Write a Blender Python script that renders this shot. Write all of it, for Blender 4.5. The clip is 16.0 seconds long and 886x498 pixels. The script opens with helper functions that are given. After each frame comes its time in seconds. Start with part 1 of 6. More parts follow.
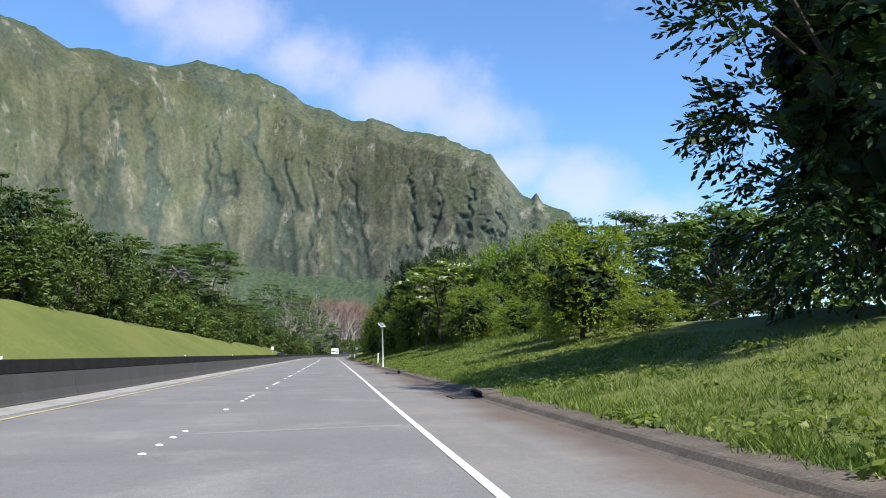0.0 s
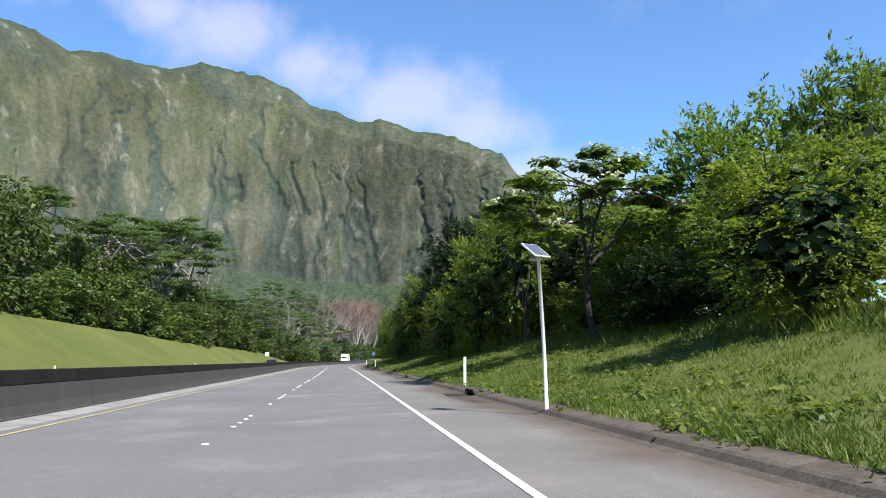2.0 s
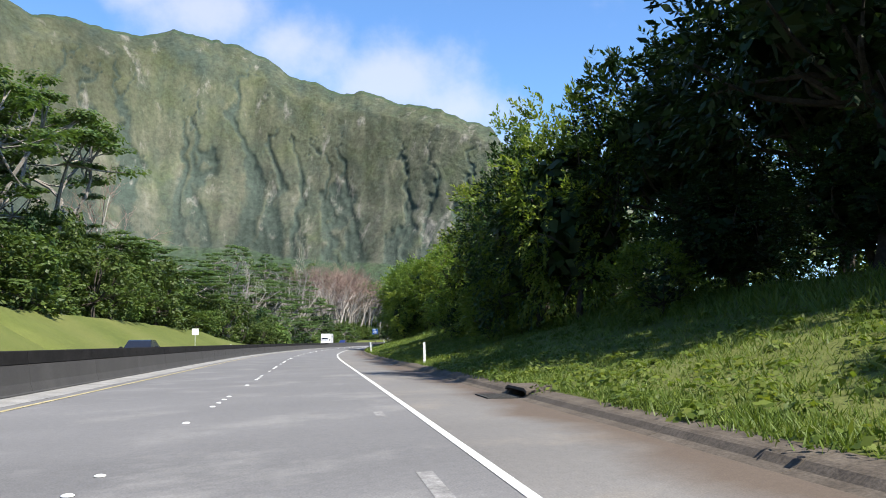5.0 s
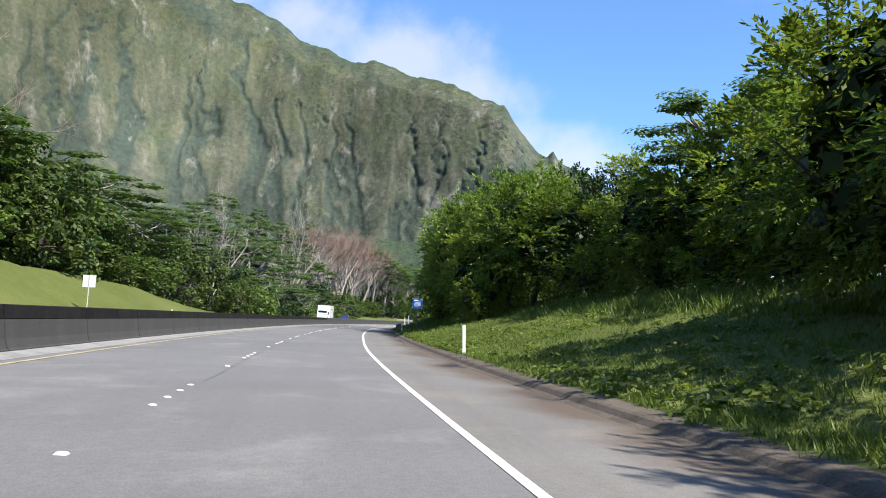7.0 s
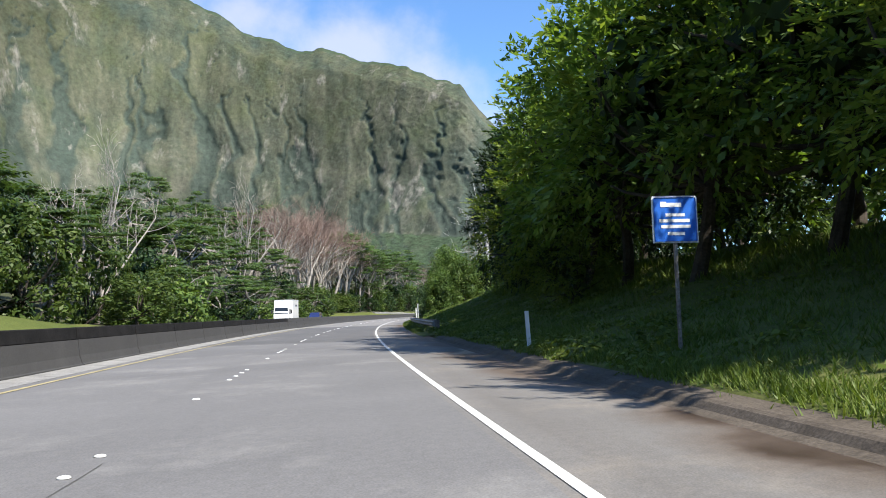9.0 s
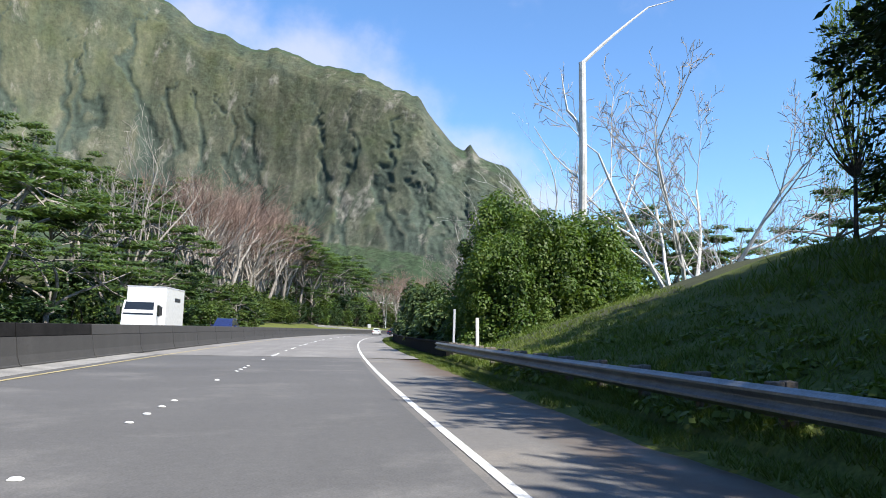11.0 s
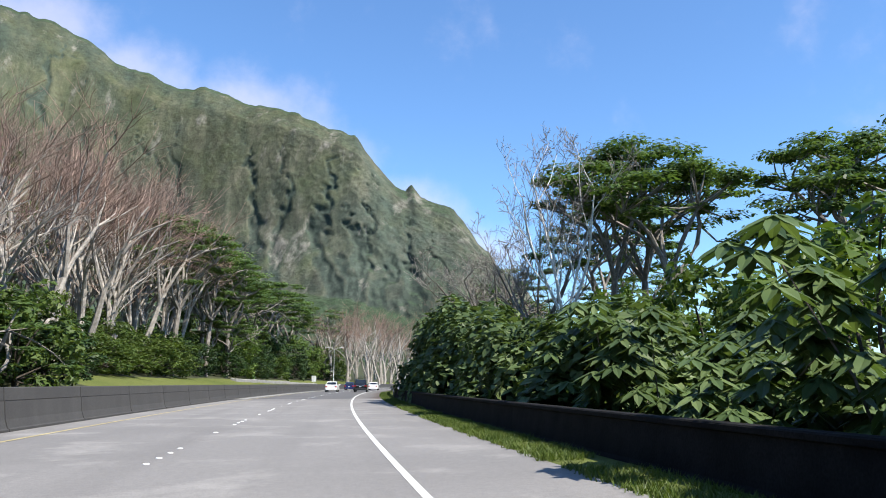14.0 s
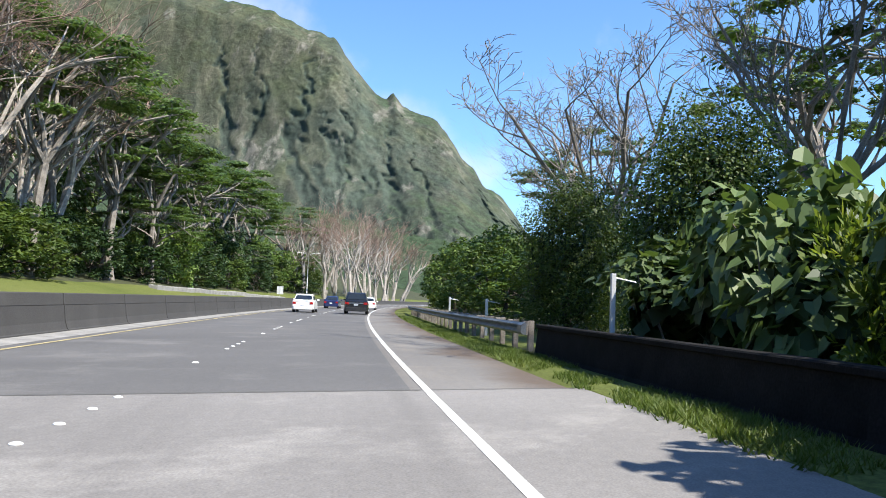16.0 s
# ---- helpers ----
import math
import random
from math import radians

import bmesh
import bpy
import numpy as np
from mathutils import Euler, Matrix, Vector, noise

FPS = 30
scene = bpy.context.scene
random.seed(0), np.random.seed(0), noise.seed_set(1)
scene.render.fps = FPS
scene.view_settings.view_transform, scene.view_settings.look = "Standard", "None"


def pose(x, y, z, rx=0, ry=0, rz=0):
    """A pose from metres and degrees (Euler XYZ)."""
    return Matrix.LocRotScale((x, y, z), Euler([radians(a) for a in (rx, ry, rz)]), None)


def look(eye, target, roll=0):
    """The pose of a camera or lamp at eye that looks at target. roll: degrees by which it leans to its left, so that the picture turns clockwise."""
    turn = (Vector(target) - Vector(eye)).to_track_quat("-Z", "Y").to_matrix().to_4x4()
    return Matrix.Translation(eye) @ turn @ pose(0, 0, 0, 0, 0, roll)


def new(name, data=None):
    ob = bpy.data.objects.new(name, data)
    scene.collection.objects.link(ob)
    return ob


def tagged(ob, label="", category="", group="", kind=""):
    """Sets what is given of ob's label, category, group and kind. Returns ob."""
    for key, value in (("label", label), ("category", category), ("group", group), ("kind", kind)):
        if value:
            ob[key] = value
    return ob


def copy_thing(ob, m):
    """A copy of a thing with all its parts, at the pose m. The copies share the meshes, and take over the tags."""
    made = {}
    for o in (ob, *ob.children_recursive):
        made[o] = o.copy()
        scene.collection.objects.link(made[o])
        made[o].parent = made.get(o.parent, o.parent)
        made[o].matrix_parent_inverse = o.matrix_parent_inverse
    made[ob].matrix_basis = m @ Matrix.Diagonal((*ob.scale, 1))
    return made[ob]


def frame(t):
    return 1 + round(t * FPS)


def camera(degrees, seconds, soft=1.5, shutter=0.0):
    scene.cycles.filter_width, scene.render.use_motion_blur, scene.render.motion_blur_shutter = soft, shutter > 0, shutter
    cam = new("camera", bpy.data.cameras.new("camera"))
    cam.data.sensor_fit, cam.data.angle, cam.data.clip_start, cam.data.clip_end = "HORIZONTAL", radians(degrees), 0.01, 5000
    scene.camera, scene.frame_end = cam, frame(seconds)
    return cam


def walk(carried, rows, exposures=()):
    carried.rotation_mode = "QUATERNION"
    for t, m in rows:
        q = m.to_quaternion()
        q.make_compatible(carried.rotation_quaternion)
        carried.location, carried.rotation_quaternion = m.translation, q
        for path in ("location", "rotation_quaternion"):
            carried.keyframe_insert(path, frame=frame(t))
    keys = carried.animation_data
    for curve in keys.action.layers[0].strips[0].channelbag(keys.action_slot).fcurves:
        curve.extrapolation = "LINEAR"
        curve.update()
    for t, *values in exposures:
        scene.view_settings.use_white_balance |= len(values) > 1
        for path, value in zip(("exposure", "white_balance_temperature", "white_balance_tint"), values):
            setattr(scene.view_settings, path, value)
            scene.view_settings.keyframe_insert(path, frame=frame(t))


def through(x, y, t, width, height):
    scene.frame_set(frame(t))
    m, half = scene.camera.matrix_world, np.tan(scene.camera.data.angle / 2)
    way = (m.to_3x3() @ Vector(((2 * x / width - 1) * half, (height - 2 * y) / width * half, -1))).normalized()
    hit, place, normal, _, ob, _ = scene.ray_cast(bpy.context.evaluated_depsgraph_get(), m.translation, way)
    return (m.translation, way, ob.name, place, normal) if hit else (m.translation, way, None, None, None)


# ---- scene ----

# ---- camera ----
cam = camera(58.1, 16.0, soft=1.0)
# seconds, place, yaw, pitch, roll in degrees
PATH = [
    (0, (0.052, 0.000, 1.196), -8.371, 7.468, -0.111),
    (0.5, (0.057, 12.238, 1.196), -7.684, 7.672, 0.217),
    (1, (0.098, 24.539, 1.196), -7.364, 8.328, 0.842),
    (1.5, (0.161, 36.905, 1.196), -7.452, 8.089, 0.995),
    (2, (0.223, 49.334, 1.196), -7.802, 7.861, -0.724),
    (2.5, (0.314, 61.828, 1.196), -8.132, 7.921, -1.961),
    (3, (0.408, 74.385, 1.196), -8.900, 7.564, -1.686),
    (3.5, (0.517, 87.006, 1.196), -9.282, 7.288, -0.985),
    (4, (0.688, 99.691, 1.196), -9.253, 7.296, -1.623),
    (4.5, (0.807, 112.406, 1.196), -8.963, 7.082, -1.723),
    (5, (0.890, 125.118, 1.196), -9.191, 6.582, -0.676),
    (5.2, (0.895, 130.202, 1.196), -9.288, 6.387, 0.193),
    (5.7, (0.974, 142.910, 1.196), -9.297, 6.006, 1.467),
    (6.2, (0.969, 155.614, 1.196), -9.289, 5.740, 2.620),
    (6.7, (0.952, 168.316, 1.196), -9.273, 5.494, 3.241),
    (7.3, (0.921, 183.556, 1.196), -9.249, 5.092, 2.712),
    (7.5, (1.005, 188.634, 1.196), -9.187, 4.917, 1.919),
    (8, (1.414, 201.324, 1.196), -9.501, 4.784, 0.945),
    (8.5, (2.038, 214.026, 1.196), -10.610, 4.638, 0.866),
    (8.7, (2.325, 219.118, 1.196), -11.030, 4.555, -1.054),
    (9.2, (3.155, 231.880, 1.196), -12.253, 4.589, -1.546),
    (9.7, (4.122, 244.679, 1.196), -13.629, 4.909, -1.132),
    (10.2, (5.242, 257.515, 1.196), -14.890, 5.351, -0.174),
    (10.8, (6.859, 272.955, 1.196), -15.880, 5.815, 1.183),
    (11, (7.491, 278.108, 1.196), -16.041, 5.929, 1.882),
    (11.5, (9.265, 291.000, 1.196), -16.759, 5.882, 0.856),
    (12, (11.177, 303.921, 1.196), -17.671, 5.672, 0.732),
    (12.5, (13.182, 316.861, 1.196), -19.354, 4.263, 7.482),
    (12.8, (14.572, 324.602, 1.196), -16.958, 8.956, -1.922),
    (13, (15.517, 329.762, 1.196), -15.832, 11.685, -1.267),
    (13.5, (17.911, 342.667, 1.196), -18.517, 11.334, 0.777),
    (14, (20.399, 355.568, 1.196), -20.621, 9.596, 0.192),
    (14.5, (22.993, 368.466, 1.196), -21.639, 5.306, 1.277),
    (15, (25.814, 381.333, 1.196), -21.053, 4.560, 2.561),
    (15.5, (28.901, 394.155, 1.196), -21.482, 3.907, 1.104),
    (16, (32.080, 406.972, 1.196), -22.542, 3.831, 2.068),
]


def aim(eye, yaw, pitch, roll):
    """A camera pose from a place, a heading to the left of +y, a pitch and a roll."""
    a, b = radians(yaw), radians(pitch)
    way = Vector((-math.sin(a) * math.cos(b), math.cos(a) * math.cos(b), math.sin(b)))
    return look(eye, Vector(eye) + 10 * way, roll)


walk(cam, [(t, aim(eye, yaw, pitch, roll)) for t, eye, yaw, pitch, roll in PATH], exposures=[(0.0, 1.02), (3.0, 1.07), (5.0, 1.16), (8.0, 1.14), (11.0, 1.07), (14.5, 1.05), (15.5, 1.15), (16.0, 1.24)])

# ---- world and sun ----
SUN_ELEVATION, SUN_BEARING = 50.0, 142.0  # degrees above the horizon, clockwise from +y
world = bpy.data.worlds.new("sky")
scene.world = world
world.use_nodes = True
wn, wl = world.node_tree.nodes, world.node_tree.links
wn.clear()
sky = wn.new("ShaderNodeTexSky")
sky.sky_type, sky.sun_disc = "NISHITA", False
sky.sun_elevation, sky.sun_rotation = radians(SUN_ELEVATION), radians(SUN_BEARING)
sky.air_density, sky.dust_density, sky.ozone_density = 1.0, 0.3, 2.5
wc = wn.new("ShaderNodeTexCoord")
# trade-wind cloud gathers in soft heaps along the windward ridge: bearing, height in degrees, half-width
CLOUDS = [(-20, 25, 0.10), (-13, 23.5, 0.09), (-8, 22.5, 0.14), (-1.5, 20.5, 0.12), (5.5, 18.6, 0.15), (10.5, 16.5, 0.11), (13, 13.0, 0.09), (18.5, 11.5, 0.12), (24, 9.5, 0.10), (-34, 27, 0.2)]
wnoise = wn.new("ShaderNodeTexNoise")
wnoise.inputs["Scale"].default_value, wnoise.inputs["Detail"].default_value = 9.0, 9.0
wnoise.inputs["Roughness"].default_value = 0.6
wl.new(wc.outputs["Generated"], wnoise.inputs["Vector"])
heap = None
for az, el, half in CLOUDS:
    c = Vector((math.sin(radians(az)) * math.cos(radians(el)), math.cos(radians(az)) * math.cos(radians(el)), math.sin(radians(el))))
    away, flat, far = wn.new("ShaderNodeVectorMath"), wn.new("ShaderNodeVectorMath"), wn.new("ShaderNodeVectorMath")
    away.operation, flat.operation, far.operation = "SUBTRACT", "MULTIPLY", "LENGTH"
    away.inputs[1].default_value, flat.inputs[1].default_value = c, (1.0, 1.0, 1.9)
    body = wn.new("ShaderNodeMapRange")
    body.inputs["From Min"].default_value, body.inputs["From Max"].default_value = half, 0.0
    wl.new(wc.outputs["Generated"], away.inputs[0])
    wl.new(away.outputs["Vector"], flat.inputs[0])
    wl.new(flat.outputs["Vector"], far.inputs[0])
    wl.new(far.outputs["Value"], body.inputs["Value"])
    if heap is None:
        heap = body.outputs["Result"]
    else:
        most = wn.new("ShaderNodeMath")
        most.operation = "MAXIMUM"
        wl.new(heap, most.inputs[0])
        wl.new(body.outputs["Result"], most.inputs[1])
        heap = most.outputs["Value"]
wsum = wn.new("ShaderNodeMath")
wsum.operation = "MULTIPLY_ADD"
wsum.inputs[1].default_value = 1.7
wl.new(wnoise.outputs["Fac"], wsum.inputs[0])
wl.new(heap, wsum.inputs[2])
wmul = wn.new("ShaderNodeMapRange")
wmul.interpolation_type = "SMOOTHSTEP"
wmul.inputs["From Min"].default_value, wmul.inputs["From Max"].default_value = 0.92, 1.85
wmul.inputs["To Max"].default_value = 0.56
wl.new(wsum.outputs["Value"], wmul.inputs["Value"])
wmix = wn.new("ShaderNodeMix")
wmix.data_type = "RGBA"
wmix.inputs["B"].default_value = (4.7, 4.6, 5.7, 1.0)
wtint = wn.new("ShaderNodeMix")
wtint.data_type, wtint.blend_type = "RGBA", "MULTIPLY"
wtint.inputs["Factor"].default_value = 1.0
wtint.inputs["B"].default_value = (0.72, 0.95, 1.17, 1.0)
wb = wn.new("ShaderNodeBackground")
wb.inputs["Strength"].default_value = 0.10
wo = wn.new("ShaderNodeOutputWorld")
wl.new(sky.outputs["Color"], wtint.inputs["A"])
wl.new(wtint.outputs["Result"], wmix.inputs["A"])
wl.new(wmul.outputs["Result"], wmix.inputs["Factor"])
wl.new(wmix.outputs["Result"], wb.inputs["Color"])
wl.new(wb.outputs["Background"], wo.inputs["Surface"])

sun_data = bpy.data.lights.new("sun", "SUN")
sun_data.energy, sun_data.angle, sun_data.color = 5.0, radians(0.53), (1.0, 0.95, 0.86)
sun = new("sun", sun_data)
_a, _e = radians(SUN_BEARING), radians(SUN_ELEVATION)
sun.matrix_world = look((0, 0, 300), Vector((0, 0, 300)) - Vector((math.sin(_a) * math.cos(_e), math.cos(_a) * math.cos(_e), math.sin(_e))))


# ---- materials ----
def material(name):
    m = bpy.data.materials.new(name)
    m.use_nodes = True
    return m, m.node_tree.nodes, m.node_tree.links, m.node_tree.nodes["Principled BSDF"]


def ramp(nodes, stops):
    r = nodes.new("ShaderNodeValToRGB")
    e = r.color_ramp.elements
    while len(e) < len(stops):
        e.new(0.5)
    for el, (p, c) in zip(e, stops):
        el.position, el.color = p, (*c, 1.0)
    return r


def noise_node(nodes, links, coord, scale, detail=4.0, rough=0.55, stretch=None):
    n = nodes.new("ShaderNodeTexNoise")
    n.inputs["Scale"].default_value, n.inputs["Detail"].default_value, n.inputs["Roughness"].default_value = scale, detail, rough
    if stretch:
        mp = nodes.new("ShaderNodeMapping")
        mp.inputs["Scale"].default_value = stretch
        links.new(coord, mp.inputs["Vector"])
        coord = mp.outputs["Vector"]
    links.new(coord, n.inputs["Vector"])
    return n.outputs["Fac"]


def mix_color(nodes, links, fac, a, b, blend="MIX"):
    m = nodes.new("ShaderNodeMix")
    m.data_type, m.blend_type = "RGBA", blend
    for key, v in (("Factor", fac), ("A", a), ("B", b)):
        s = m.inputs[key]
        if isinstance(v, (int, float)):
            s.default_value = v
        elif isinstance(v, tuple):
            s.default_value = (*v, 1.0)
        else:
            links.new(v, s)
    return m.outputs["Result"]


def span(nodes, links, value, lo, hi, a=0.0, b=1.0):
    m = nodes.new("ShaderNodeMapRange")
    m.inputs["From Min"].default_value, m.inputs["From Max"].default_value = lo, hi
    m.inputs["To Min"].default_value, m.inputs["To Max"].default_value = a, b
    links.new(value, m.inputs["Value"])
    return m.outputs["Result"]


def bump(nodes, links, bsdf, height, strength=0.3, distance=0.05):
    b = nodes.new("ShaderNodeBump")
    b.inputs["Strength"].default_value, b.inputs["Distance"].default_value = strength, distance
    links.new(height, b.inputs["Height"])
    links.new(b.outputs["Normal"], bsdf.inputs["Normal"])


def surface(name, stops, scale=1.0, rough=0.8, fine=30.0, fine_amount=0.35, relief=0.3, depth=0.02, stretch=None, uv=False, metal=0.0, spec=0.3):
    """A two-scale surface: a ramp over broad noise, darkened and roughened by fine grain."""
    m, n, l, b = material(name)
    tc = n.new("ShaderNodeTexCoord")
    co = tc.outputs["UV"]
    if not uv:
        # each copy takes its grain from another place
        info, shift = n.new("ShaderNodeObjectInfo"), n.new("ShaderNodeVectorMath")
        shift.operation = "MULTIPLY_ADD"
        shift.inputs[1].default_value = (37.0, 53.0, 0.0)
        l.new(info.outputs["Random"], shift.inputs[0])
        l.new(tc.outputs["Object"], shift.inputs[2])
        co = shift.outputs["Vector"]
    broad = noise_node(n, l, co, scale, 6.0, 0.6, stretch)
    r = ramp(n, stops)
    l.new(broad, r.inputs["Fac"])
    grain = noise_node(n, l, co, fine, 3.0)
    shade = span(n, l, grain, 0.3, 0.7, 1.0 - fine_amount, 1.0 + fine_amount * 0.5)
    col = mix_color(n, l, 1.0, r.outputs["Color"], shade, "MULTIPLY")
    l.new(col, b.inputs["Base Color"])
    b.inputs["Roughness"].default_value, b.inputs["Metallic"].default_value = rough, metal
    b.inputs["Specular IOR Level"].default_value = spec
    bump(n, l, b, grain, relief, depth)
    return m


def plain(name, color, rough=0.5, metal=0.0, spec=0.5, coat=0.0):
    m, n, l, b = material(name)
    tc = n.new("ShaderNodeTexCoord")
    g = noise_node(n, l, tc.outputs["Object"], 6.0, 5.0)
    col = mix_color(n, l, 1.0, color, span(n, l, g, 0.3, 0.7, 0.88, 1.08), "MULTIPLY")
    l.new(col, b.inputs["Base Color"])
    b.inputs["Roughness"].default_value, b.inputs["Metallic"].default_value = rough, metal
    b.inputs["Specular IOR Level"].default_value, b.inputs["Coat Weight"].default_value = spec, coat
    return m


def foliage(name, dark, mid, light, through=0.35, rough=0.5, spec=0.25):
    """Leaves that differ one by one and let some light through."""
    m, n, l, b = material(name)
    geo = n.new("ShaderNodeNewGeometry")
    info = n.new("ShaderNodeObjectInfo")
    tc = n.new("ShaderNodeTexCoord")
    patch = noise_node(n, l, tc.outputs["Object"], 0.5, 3.0)
    add = n.new("ShaderNodeMath")
    add.operation = "MULTIPLY_ADD"
    add.inputs[1].default_value = 0.55
    l.new(geo.outputs["Random Per Island"], add.inputs[0])
    l.new(span(n, l, patch, 0.3, 0.7, 0.0, 0.45), add.inputs[2])
    r = ramp(n, [(0.0, dark), (0.5, mid), (1.0, light)])
    l.new(add.outputs["Value"], r.inputs["Fac"])
    tree = span(n, l, info.outputs["Random"], 0.0, 1.0, 0.8, 1.2)
    col = mix_color(n, l, 1.0, r.outputs["Color"], tree, "MULTIPLY")
    l.new(col, b.inputs["Base Color"])
    b.inputs["Roughness"].default_value, b.inputs["Specular IOR Level"].default_value = rough, spec
    tr = n.new("ShaderNodeBsdfTranslucent")
    warm = mix_color(n, l, 1.0, col, (1.25, 1.3, 0.6), "MULTIPLY")
    l.new(warm, tr.inputs["Color"])
    ms = n.new("ShaderNodeMixShader")
    ms.inputs["Fac"].default_value = through
    out = n["Material Output"]
    l.new(b.outputs["BSDF"], ms.inputs[1])
    l.new(tr.outputs["BSDF"], ms.inputs[2])
    l.new(ms.outputs["Shader"], out.inputs["Surface"])
    return m


def road_material(name, base, patch, stain, tracks=0.25, silt=False):
    """Worn paving: grain, pale worn patches across the lane, oil-dark wheel paths and tar cracks, laid out along the road by its UV metres."""
    m, n, l, b = material(name)
    tc = n.new("ShaderNodeTexCoord")
    uv = tc.outputs["UV"]
    broad = noise_node(n, l, uv, 0.22, 5.0, 0.6, (1.0, 0.5, 1.0))
    worn = noise_node(n, l, uv, 0.5, 7.0, 0.66, (0.8, 0.75, 1.0))
    lane = noise_node(n, l, uv, 1.0, 3.0, 0.5, (0.03, 1.1, 1.0))
    grain = noise_node(n, l, uv, 45.0, 3.0)
    grit = noise_node(n, l, uv, 9.0, 4.0)
    r = ramp(n, [(0.3, tuple(c * 0.86 for c in base)), (0.7, tuple(c * 1.12 for c in base))])
    l.new(broad, r.inputs["Fac"])
    col = mix_color(n, l, span(n, l, worn, 0.52, 0.66, 0.0, 1.0), r.outputs["Color"], patch)
    col = mix_color(n, l, span(n, l, lane, 0.52, 0.75, 0.0, tracks), col, stain)
    if silt:
        # red-brown silt washed into the gutter, darker and smoother here and there
        pos = n.new("ShaderNodeSeparateXYZ")
        l.new(uv, pos.inputs["Vector"])
        edge = n.new("ShaderNodeMath")
        edge.operation = "MULTIPLY_ADD"
        edge.inputs[1].default_value = 3.6
        l.new(noise_node(n, l, uv, 0.33, 6.0, 0.62, (0.7, 0.35, 1.0)), edge.inputs[0])
        l.new(pos.outputs["Y"], edge.inputs[2])
        col = mix_color(n, l, span(n, l, edge.outputs["Value"], 4.6, 5.5, 0.0, 0.85), col, (0.086, 0.060, 0.041))
        blotch = noise_node(n, l, uv, 0.16, 4.0, 0.5, (1.0, 0.6, 1.0))
        dark_spot = n.new("ShaderNodeMath")
        dark_spot.operation = "MULTIPLY"
        l.new(span(n, l, blotch, 0.54, 0.62), dark_spot.inputs[0])
        l.new(span(n, l, edge.outputs["Value"], 5.2, 5.6), dark_spot.inputs[1])
        col = mix_color(n, l, dark_spot.outputs["Value"], col, (0.040, 0.027, 0.019))
        l.new(span(n, l, dark_spot.outputs["Value"], 0.0, 1.0, 0.78, 0.35), b.inputs["Roughness"])
    col = mix_color(n, l, 1.0, col, span(n, l, grain, 0.25, 0.75, 0.72, 1.2), "MULTIPLY")
    col = mix_color(n, l, 1.0, col, span(n, l, grit, 0.3, 0.7, 0.9, 1.08), "MULTIPLY")
    l.new(col, b.inputs["Base Color"])
    b.inputs["Roughness"].default_value, b.inputs["Specular IOR Level"].default_value = 0.78, 0.35
    bump(n, l, b, grain, 0.25, 0.006)
    return m


ASPHALT = road_material("worn_asphalt", (0.137, 0.133, 0.131), (0.184, 0.178, 0.171), (0.099, 0.096, 0.094))
ASPHALT_DARK = road_material("newer_asphalt", (0.099, 0.096, 0.094), (0.135, 0.130, 0.125), (0.077, 0.075, 0.074))
SHOULDER = road_material("shoulder_paving", (0.147, 0.139, 0.130), (0.185, 0.168, 0.147), (0.084, 0.071, 0.059), 0.3, True)
DECK = road_material("bridge_deck_concrete", (0.182, 0.173, 0.165), (0.250, 0.238, 0.224), (0.130, 0.123, 0.117), 0.5)
SILT = surface("red_brown_silt", [(0.3, (0.063, 0.042, 0.029)), (0.7, (0.143, 0.092, 0.059))], 0.8, 0.7, 20.0, 0.4)
WHITE_PAINT = surface("road_paint_white", [(0.3, (0.462, 0.462, 0.445)), (0.6, (0.655, 0.655, 0.630))], 3.0, 0.7, 40.0, 0.3)
YELLOW_PAINT = surface("road_paint_yellow", [(0.3, (0.26, 0.215, 0.105)), (0.65, (0.44, 0.37, 0.20))], 1.5, 0.7, 40.0, 0.35)
BUTTON = plain("ceramic_button", (0.672, 0.672, 0.655), 0.35)
SCUFF = surface("worn_paint", [(0.35, (0.143, 0.139, 0.134)), (0.65, (0.286, 0.277, 0.269))], 6.0, 0.8, 40.0, 0.3)
PALE = road_material("pale_patch", (0.185, 0.178, 0.168), (0.235, 0.225, 0.21), (0.15, 0.145, 0.138))
JOINT = plain("joint_seal", (0.076, 0.074, 0.071), 0.9)
KERB = surface("kerb_concrete", [(0.3, (0.062, 0.049, 0.037)), (0.7, (0.118, 0.097, 0.076))], 1.5, 0.9, 25.0, 0.4)
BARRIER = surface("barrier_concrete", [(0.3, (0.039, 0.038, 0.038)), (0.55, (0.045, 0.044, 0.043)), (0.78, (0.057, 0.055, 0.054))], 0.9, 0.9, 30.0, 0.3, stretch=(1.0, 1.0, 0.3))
# own dark colour on the barrier tops; on the parapet it stands for shade
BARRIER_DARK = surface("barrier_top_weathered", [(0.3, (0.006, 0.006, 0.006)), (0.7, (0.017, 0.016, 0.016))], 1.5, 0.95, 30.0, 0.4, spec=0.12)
GUTTER = surface("gutter_concrete", [(0.3, (0.168, 0.164, 0.155)), (0.7, (0.286, 0.277, 0.260))], 1.2, 0.9, 30.0, 0.3)
STEEL = surface("galvanised_steel", [(0.3, (0.170, 0.180, 0.190)), (0.7, (0.310, 0.322, 0.335))], 2.0, 0.5, 30.0, 0.2, metal=0.85)
POST_WOOD = surface("weathered_post", [(0.3, (0.101, 0.084, 0.071)), (0.7, (0.252, 0.227, 0.202))], 3.0, 0.9, 30.0, 0.4)
PAINT_WHITE = plain("white_enamel", (0.655, 0.655, 0.638), 0.45)
POLE_GREY = plain("pole_aluminium", (0.521, 0.529, 0.538), 0.45, 0.2)
SIGN_BLUE = plain("sign_blue", (0.013, 0.109, 0.462), 0.4)
